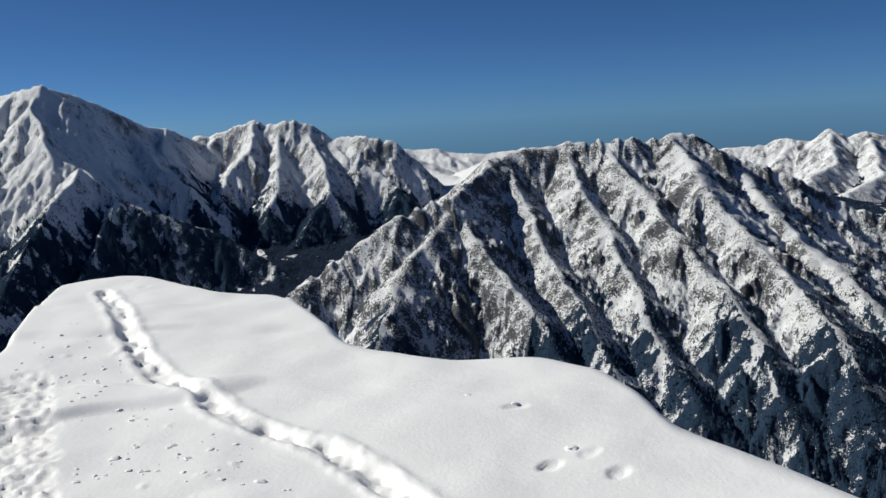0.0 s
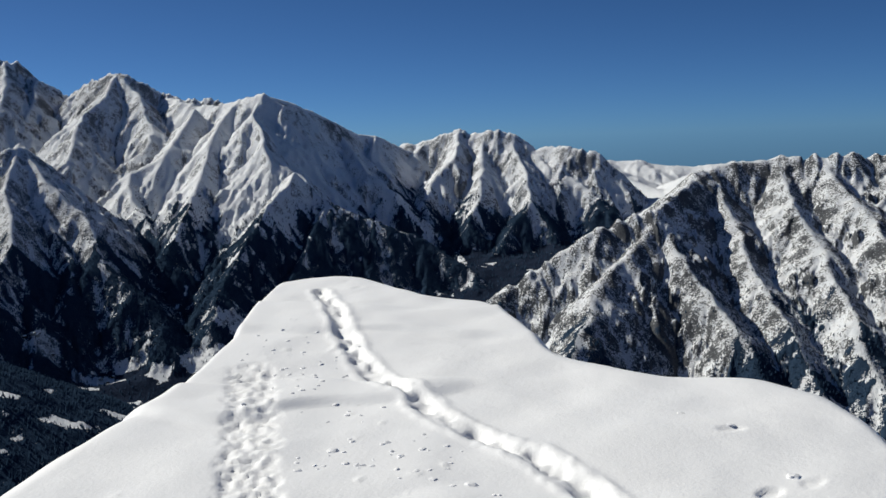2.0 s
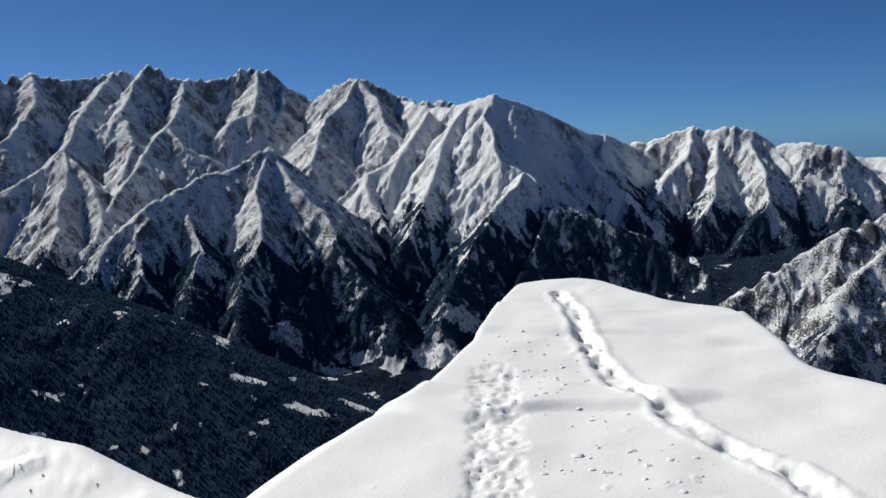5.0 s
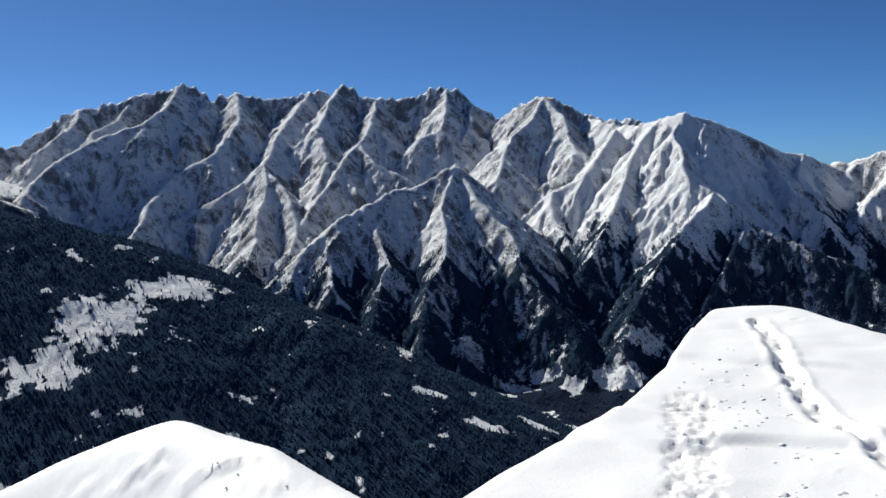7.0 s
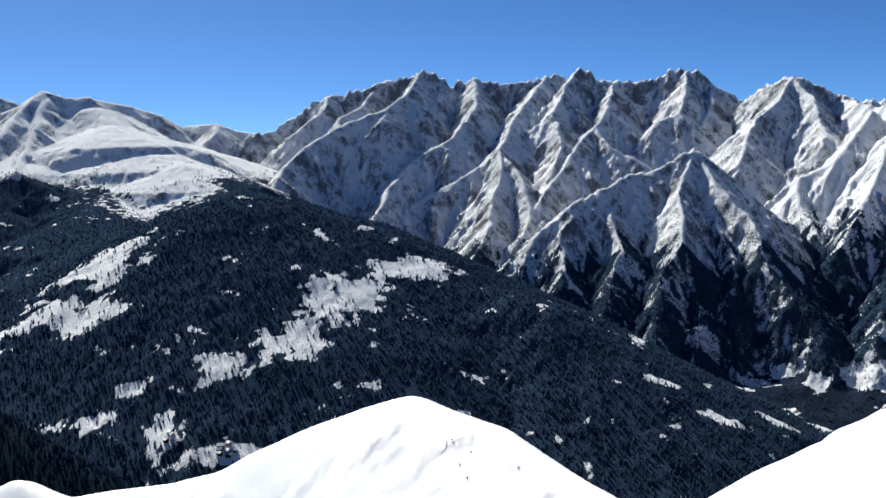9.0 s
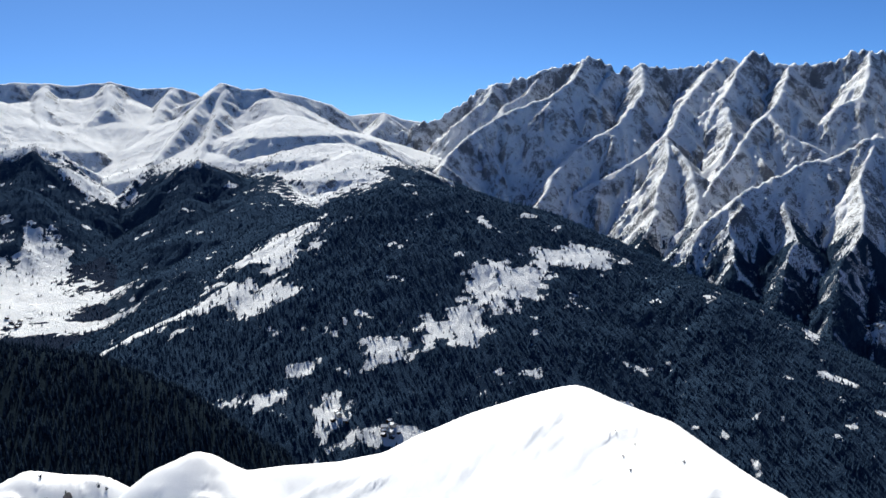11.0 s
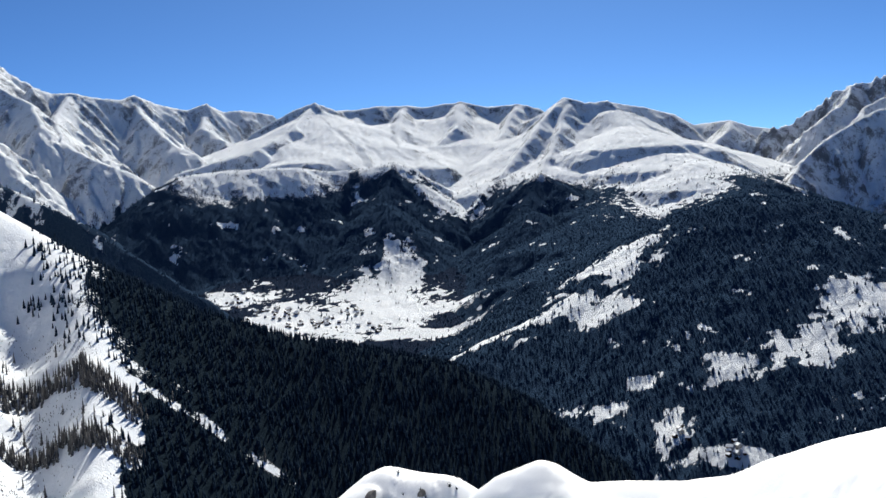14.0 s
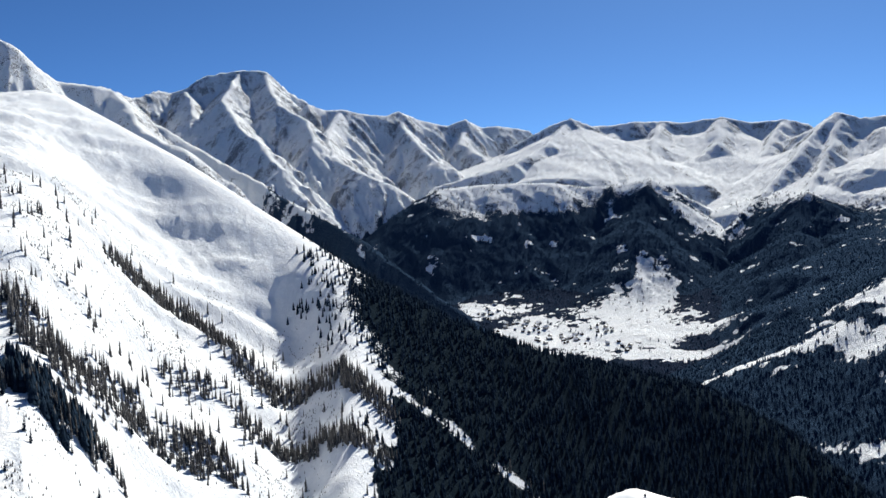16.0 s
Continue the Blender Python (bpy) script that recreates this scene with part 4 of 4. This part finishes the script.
lump_spots = [(x, y, big_lumps.get(i, 0.017)) for i, (x, y) in enumerate(LUMPS)]
for i in range(95):
    x, y = LUMPS[rng.randrange(18)]
    lump_spots.append((x + rng.gauss(0, 0.16), y + rng.gauss(0, 0.2), rng.uniform(0.006, 0.015)))
for i, (x, y, size) in enumerate(lump_spots):
    ob = new("snow_lump", lump_meshes[i % 4])
    ob.matrix_world = pose(x, y, rest_on(ridge_top, x, y) - size * 0.02, rng.uniform(-12, 12), rng.uniform(-12, 12), rng.uniform(0, 360)) @ Matrix.Diagonal((size / 0.024, size / 0.024, size / 0.038, 1))
    tagged(ob, "broken chunk of crusted snow lying on the ridge", "snow lump", "snow lumps along the tracks")

# ---- trees ----


def cone_wood(name, cells, count, height, tiers, mat, label, girth=1.0):
    """Many small conifers as one object. cells: weight of each cell of the land's grid."""
    gen = np.random.default_rng(len(name) + count)
    area = np.zeros_like(GX)
    area[:-1, :-1] = np.diff(RR, axis=0)[:, :-1] * np.radians(np.abs(np.diff(AZ, axis=1)[:-1])) * RR[:-1, :-1]
    w = (np.clip(cells, 0, 1) * area * (AZ > -24.5) * (AZ < 120.5)).ravel()
    pick = np.searchsorted(np.cumsum(w) / w.sum(), gen.random(count))
    i, j = np.minimum(pick // cols_n, rows_n - 2), np.minimum(pick % cols_n, cols_n - 2)
    u, v = gen.random(count), gen.random(count)

    def at(g):
        return (g[i, j] * (1 - u) + g[i + 1, j] * u) * (1 - v) + (g[i, j + 1] * (1 - u) + g[i + 1, j + 1] * u) * v
    x, y, z = at(GX), at(GY), at(GZ)
    h = height * gen.uniform(0.55, 1.25, count)
    wide = h * girth * gen.uniform(0.2, 0.3, count)
    sides = 5
    spin = gen.random(count) * 2 * np.pi
    verts, faces = [], []
    per = tiers * (sides + 1)
    for k in range(tiers):
        low, top = k / tiers * 0.8 - 0.05, (1.0 if k == tiers - 1 else (k + 1.7) / tiers * 0.8)
        for s in range(sides):
            a = spin + 2 * np.pi * s / sides + k
            rad = wide * (1 - 0.75 * k / max(tiers, 1)) * gen.uniform(0.7, 1.2, count)
            verts.append(np.stack([x + rad * np.cos(a), y + rad * np.sin(a), z + h * (low + gen.uniform(-0.05, 0.05, count))], 1))
            faces.append((k * (sides + 1) + s, k * (sides + 1) + (s + 1) % sides, k * (sides + 1) + sides))
        verts.append(np.stack([x + gen.normal(0, 0.02, count) * h, y, z + h * top], 1))
    co = np.stack(verts, 1).reshape(-1, 3)
    f = (np.arange(count)[:, None, None] * per + np.array(faces)[None]).reshape(-1, 3)
    me = bpy.data.meshes.new(name)
    me.vertices.add(len(co))
    me.vertices.foreach_set("co", co.ravel())
    me.loops.add(f.size)
    me.loops.foreach_set("vertex_index", f.ravel().astype(np.int32))
    me.polygons.add(len(f))
    me.polygons.foreach_set("loop_start", np.arange(0, f.size, 3, dtype=np.int32))
    me.update(calc_edges=True)
    me.materials.append(mat)
    return tagged(new(name, me), label, "forest", kind="stuff")


def owned(*names):
    mask = np.zeros(GX.shape, dtype=bool)
    for k, m in enumerate(MOUNTAINS):
        if m[0] in names:
            mask |= OWNER == k
    return TREES * mask


cone_wood("forest", owned("forested_hill"), 30000, 7.5, 1, HAZED_FIR, "dense dark conifer forest covering a rounded hill")
cone_wood("forest", owned("steep_snow_peak", "spur_peak"), 20000, 6.0, 1, HAZED_FIR, "dark conifer forest on the foot of a snow peak")
cone_wood("forest", owned("craggy_mountain", "jagged_range"), 9000, 6.5, 1, HAZED_FIR, "dark conifer forest at the foot of the crags")
cone_wood("forest", owned("broad_snow_mountain", "snow_dome", "white_capped_peak", "side_ridge"), 24000, 6.5, 1, HAZED_FIR, "dark conifer forest below open snow fields")
cone_wood("forest", 0.25 * (OWNER == 0) * step(-GZ, 180, 400) + owned("rocky_mountain"), 9000, 5.5, 1, HAZED_FIR, "sparse conifers clinging to a steep rocky flank")
cone_wood("forest", TREES * (OWNER == -1) * (RR > 1500), 14000, 8.0, 1, HAZED_FIR, "conifer forest on the valley floor between snowy meadows")
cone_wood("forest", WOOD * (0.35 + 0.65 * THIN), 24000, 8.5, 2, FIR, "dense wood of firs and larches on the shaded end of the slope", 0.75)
cone_wood("forest", LARCHES * (RR > 700), 1700, 11.0, 4, LARCH, "open larch wood standing in bands on the snow slope", 0.5)
cone_wood("forest", (LARCHES > 0.3) * (RR <= 700) * LARCHES, 560, 10.0, 4, LARCH, "bare larches in close bands on the snow slope", 0.5)

cone_wood("forest", (LARCHES > 0.45) * (AZ > 114) * (RR < 570) * (RR > 480), 420, 9.5, 3, FIR, "close clump of dark firs on the snow slope")
cone_wood("scrub", (OWNER == SUNNY) * (1 - WOOD) * (0.05 + step(rough_noise(GX / 50, GY / 50, 3, 57), 0.0, 0.4)) * (AZ > 98) * (RR < 1050), 6000, 1.5, 1, LARCH, "low scrub and young larches dotted over the snow slope")


def conifer(name, seed, tall, slim, tiers, points, mat, label):
    """A conifer: tapered trunk, and drooping tiers of boughs with gaps between them."""
    r = random.Random(seed)
    tree = new(name)
    bm = bmesh.new()
    bmesh.ops.create_cone(bm, cap_ends=True, segments=6, radius1=tall * 0.018, radius2=tall * 0.003, depth=tall * 0.97, matrix=Matrix.Translation((0, 0, tall * 0.465)))
    part("trunk", bm, BARK, tree)
    bm = bmesh.new()
    for k in range(tiers):
        f = k / (tiers - 1)
        z = tall * (0.10 + 0.82 * f)
        reach = tall * slim * (1 - f) ** 0.8 + tall * 0.012
        for p in range(points):
            a = 2 * math.pi * (p + r.uniform(-0.35, 0.35)) / points + k * 1.3
            if r.random() < 0.12:
                continue
            out = reach * r.uniform(0.6, 1.15)
            half = 0.42 * reach * r.uniform(0.7, 1.1)
            ca, sa2 = math.cos(a), math.sin(a)
            tip = Vector((ca * out, sa2 * out, z - out * r.uniform(0.25, 0.55)))
            root = Vector((ca * 0.05, sa2 * 0.05, z + tall * 0.035))
            mid = (root + tip) / 2
            left = Vector((mid.x - sa2 * half, mid.y + ca * half, mid.z - half * 0.5))
            right = Vector((mid.x + sa2 * half, mid.y - ca * half, mid.z - half * 0.5))
            vs = [bm.verts.new(c) for c in (root, left, tip, right)]
            bm.faces.new((vs[0], vs[1], vs[2]))
            bm.faces.new((vs[0], vs[2], vs[3]))
    part("crown", bm, mat, tree)
    return tagged(tree, label, "tree", "trees on the open slope")


KINDS = [conifer("larch_tree", 1, 12, 0.15, 11, 6, LARCH, "bare brown larch standing on a sunlit snow slope"), conifer("larch_tree", 2, 13, 0.14, 12, 6, LARCH, "bare brown larch standing on a sunlit snow slope"),
         conifer("larch_tree", 3, 10, 0.17, 10, 6, LARCH, "bare brown larch standing on a sunlit snow slope"), conifer("fir_tree", 4, 11, 0.17, 13, 8, FIR, "dark green fir standing on a sunlit snow slope"),
         conifer("fir_tree", 5, 9, 0.20, 11, 8, FIR, "dark green fir standing on a sunlit snow slope")]
gen = np.random.default_rng(12)
cell = np.zeros_like(GX)
cell[:-1, :-1] = np.diff(RR, axis=0)[:, :-1] * np.radians(np.abs(np.diff(AZ, axis=1)[:-1])) * RR[:-1, :-1]
near_w = (LARCHES * (RR <= 700) * cell).ravel()
picks = np.searchsorted(np.cumsum(near_w) / near_w.sum(), gen.random(300))
for n, p in enumerate(picks):
    i, j = p // cols_n, p % cols_n
    u, v = gen.random(2)
    x, y, z = [float((g[i, j] * (1 - u) + g[i + 1, j] * u) * (1 - v) + (g[i, j + 1] * (1 - u) + g[i + 1, j + 1] * u) * v) for g in (GX, GY, GZ)]
    dark = math.degrees(math.atan2(-x, y)) > 113.2 and math.hypot(x, y) < 560
    kind = KINDS[3 + n % 2] if dark or n % 9 == 0 else KINDS[n % 3]
    k = float(gen.uniform(0.5, 1.2))
    m = pose(x, y, z - 0.15, float(gen.uniform(-3, 3)), float(gen.uniform(-3, 3)), float(gen.uniform(0, 360)))
    if n < 5:
        kind = KINDS[n]
        kind.matrix_world = m
    else:
        kind = copy_thing(kind, m)
    kind.scale = (k, k, k)


# ---- village houses on the snowy plain ----


def chalet(seed, wide, long, tall, mat, label):
    """A small house: timber walls, snow-laden gabled roof with eaves, chimney."""
    house = new("house")
    bm = bmesh.new()
    x, y, ridge_z = wide / 2, long / 2, tall + wide * 0.32
    base = [bm.verts.new(c) for c in ((-x, -y, -1.5), (x, -y, -1.5), (x, y, -1.5), (-x, y, -1.5))]
    top = [bm.verts.new(c) for c in ((-x, -y, tall), (x, -y, tall), (x, y, tall), (-x, y, tall))]
    g0, g1 = bm.verts.new((0, -y, ridge_z)), bm.verts.new((0, y, ridge_z))
    for a in range(4):
        b = (a + 1) % 4
        bm.faces.new((base[a], base[b], top[b], top[a]))
    bm.faces.new((top[0], top[1], g0))
    bm.faces.new((top[2], top[3], g1))
    part("wall", bm, mat, house)
    bm = bmesh.new()
    ex, ey, thick = x * 1.25, y * 1.15, 0.6
    low = tall - 0.25 * 0.64 * x
    for s in (-1, 1):
        q = [bm.verts.new(c) for c in ((0, -ey, ridge_z), (0, ey, ridge_z), (s * ex, ey, low), (s * ex, -ey, low))]
        t = [bm.verts.new(v.co + Vector((0, 0, thick))) for v in q]
        bm.faces.new(t)
        bm.faces.new(q)
        for a in range(4):
            b = (a + 1) % 4
            bm.faces.new((q[a], q[b], t[b], t[a]))
    bmesh.ops.recalc_face_normals(bm, faces=bm.faces)
    roof = part("roof", bm, SNOW, house, "thick snow on the roof")
    bm = bmesh.new()
    bmesh.ops.create_cube(bm, size=1, matrix=Matrix.LocRotScale((wide * 0.2, long * 0.2, ridge_z + 0.5), None, (0.9, 0.9, 2.2)))
    part("chimney", bm, STONE, roof)
    return tagged(house, label, "house", "houses of the village")


HOUSES = [chalet(1, 8, 10, 5, TIMBER, "small timber house with a snow-covered roof in the village"), chalet(2, 10, 13, 6.5, plain_material("pale_render", (0.3, 0.28, 0.25), (0.6, 0.57, 0.52), 0.4), "rendered house with a snow-covered roof in the village"),
          chalet(3, 7, 8, 4.5, TIMBER, "small timber house with a snow-covered roof in the village")]
hamlets = [(91.6, 2700, 1.0, 40, 12), (89.3, 2560, 1.4, 28, 26), (87.2, 2455, 1.4, 22, 26), (85.0, 2530, 1.0, 20, 10), (84.0, 2400, 0.9, 15, 8), (63.9, 1500, 1.0, 12, 9), (67.2, 1545, 0.6, 20, 5), (33.5, 2260, 0.6, 15, 5), (36.6, 2330, 0.5, 12, 5)]
first = list(HOUSES)
for az0, r0, da, dr, count in hamlets:
    for n in range(count):
        az, r = az0 + rng.gauss(0, da / 2), r0 + rng.gauss(0, dr)
        j, i = int(np.argmin(np.abs(bearings - az))), int(np.argmin(np.abs(reaches - r)))
        x, y, z = float(GX[i, j]), float(GY[i, j]), float(GZ[i, j])
        m = pose(x, y, z, 0, 0, rng.uniform(0, 180))
        house = first.pop() if first else copy_thing(HOUSES[n % 3], m)
        house.matrix_world = m
        house.scale = (0.72,) * 3

# ---- shrubs on the mound and frozen tufts on the knoll ----


def shrub(seed, tall, mat, label):
    r = random.Random(seed)
    bush = bmesh.new()
    for k in range(26):
        a, e = r.uniform(0, 6.28), r.uniform(0.5, 1.5)
        d = Vector((math.cos(a) * math.cos(e), math.sin(a) * math.cos(e), math.sin(e)))
        side = d.cross(Vector((0, 0, 1))).normalized() * tall * 0.06
        o = Vector((r.gauss(0, 0.05), r.gauss(0, 0.05), -0.05)) * tall
        vs = [bush.verts.new(c) for c in (o - side, o + side, o + d * tall * r.uniform(0.6, 1.0))]
        bush.faces.new(vs)
    me = bpy.data.meshes.new("shrub")
    bush.to_mesh(me)
    bush.free()
    me.materials.append(mat)
    return tagged(new("shrub", me), label, "shrub", "shrubs poking out of the snow")


mound_h, knoll_h = crest_height(MOUND, 1.0, 3.5, 1.2), knoll_height
spots = [(83.2, 100.5, 0.9), (82.0, 97, 0.7), (80.3, 97, 1.1), (79.9, 97, 0.8), (80.0, 95, 0.6), (81.7, 96, 0.8), (80.6, 95, 0.7), (83.0, 97, 0.6)]
bush = shrub(5, 1.0, FIR, "small dark shrub poking out of the snow mound")
for n, (az, r, k) in enumerate(spots):
    x, y = plan(az, r)
    m = pose(float(x), float(y), rest_on(mound_h, x, y), 0, 0, n * 50)
    if n:
        bush = copy_thing(bush, m)
    else:
        bush.matrix_world = m
    bush.scale = (0.6 * k,) * 3


def outcrop(seed, size):
    """A slab of split rock, sharp-edged and longer than it is high."""
    r = random.Random(seed)
    bm = bmesh.new()
    bmesh.ops.create_icosphere(bm, subdivisions=2, radius=size)
    for v in bm.verts:
        k = 1 + 0.45 * noise.cell(v.co * (1.6 / size) + Vector((seed, 3, 0))) * 0.5 + 0.25 * noise.noise(v.co * (2.5 / size))
        v.co = Vector((v.co.x * 0.7 * k, v.co.y * 0.5 * k, v.co.z * r.uniform(0.9, 1.05) * k))
    me = bpy.data.meshes.new("rock_outcrop")
    bm.to_mesh(me)
    bm.free()
    me.materials.append(STONE)
    return tagged(new("rock_outcrop", me), "dark split rock sticking out of the snow mound", "rock", "rocks in the snow mound")


for n, (az, r, size, lean) in enumerate([(84.9, 98.0, 1.1, 35), (85.3, 97.0, 0.8, 40), (84.4, 97.0, 0.9, 25), (83.9, 95.5, 0.6, 30), (84.7, 94.5, 0.7, 35), (81.9, 96.5, 0.6, 20)]):
    x, y = plan(az, r)
    outcrop(n + 3, size).matrix_world = pose(float(x), float(y), rest_on(mound_h, x, y) - 0.25 * size, lean, 0, az + 90 + 17 * n)
tuft = shrub(9, 0.17, STONE, "frozen grass tuft poking out of the snow knoll")
spots = [(52.2, 45.5), (51.0, 41), (49.9, 40), (54.5, 38), (50.2, 38.5), (54.0, 36), (53.8, 34.5), (63.0, 47), (58.0, 43), (50.6, 39.5), (51.3, 37), (62.6, 46), (47.2, 38)]
for n, (az, r) in enumerate(spots):
    x, y = plan(az, r)
    m = pose(float(x), float(y), rest_on(knoll_h, x, y), 0, 0, n * 70)
    if n:
        tuft = copy_thing(tuft, m)
    else:
        tuft.matrix_world = m
    tuft.scale = (0.9 + 0.1 * (n % 7), 0.9, 0.4 + 0.05 * (n % 5))
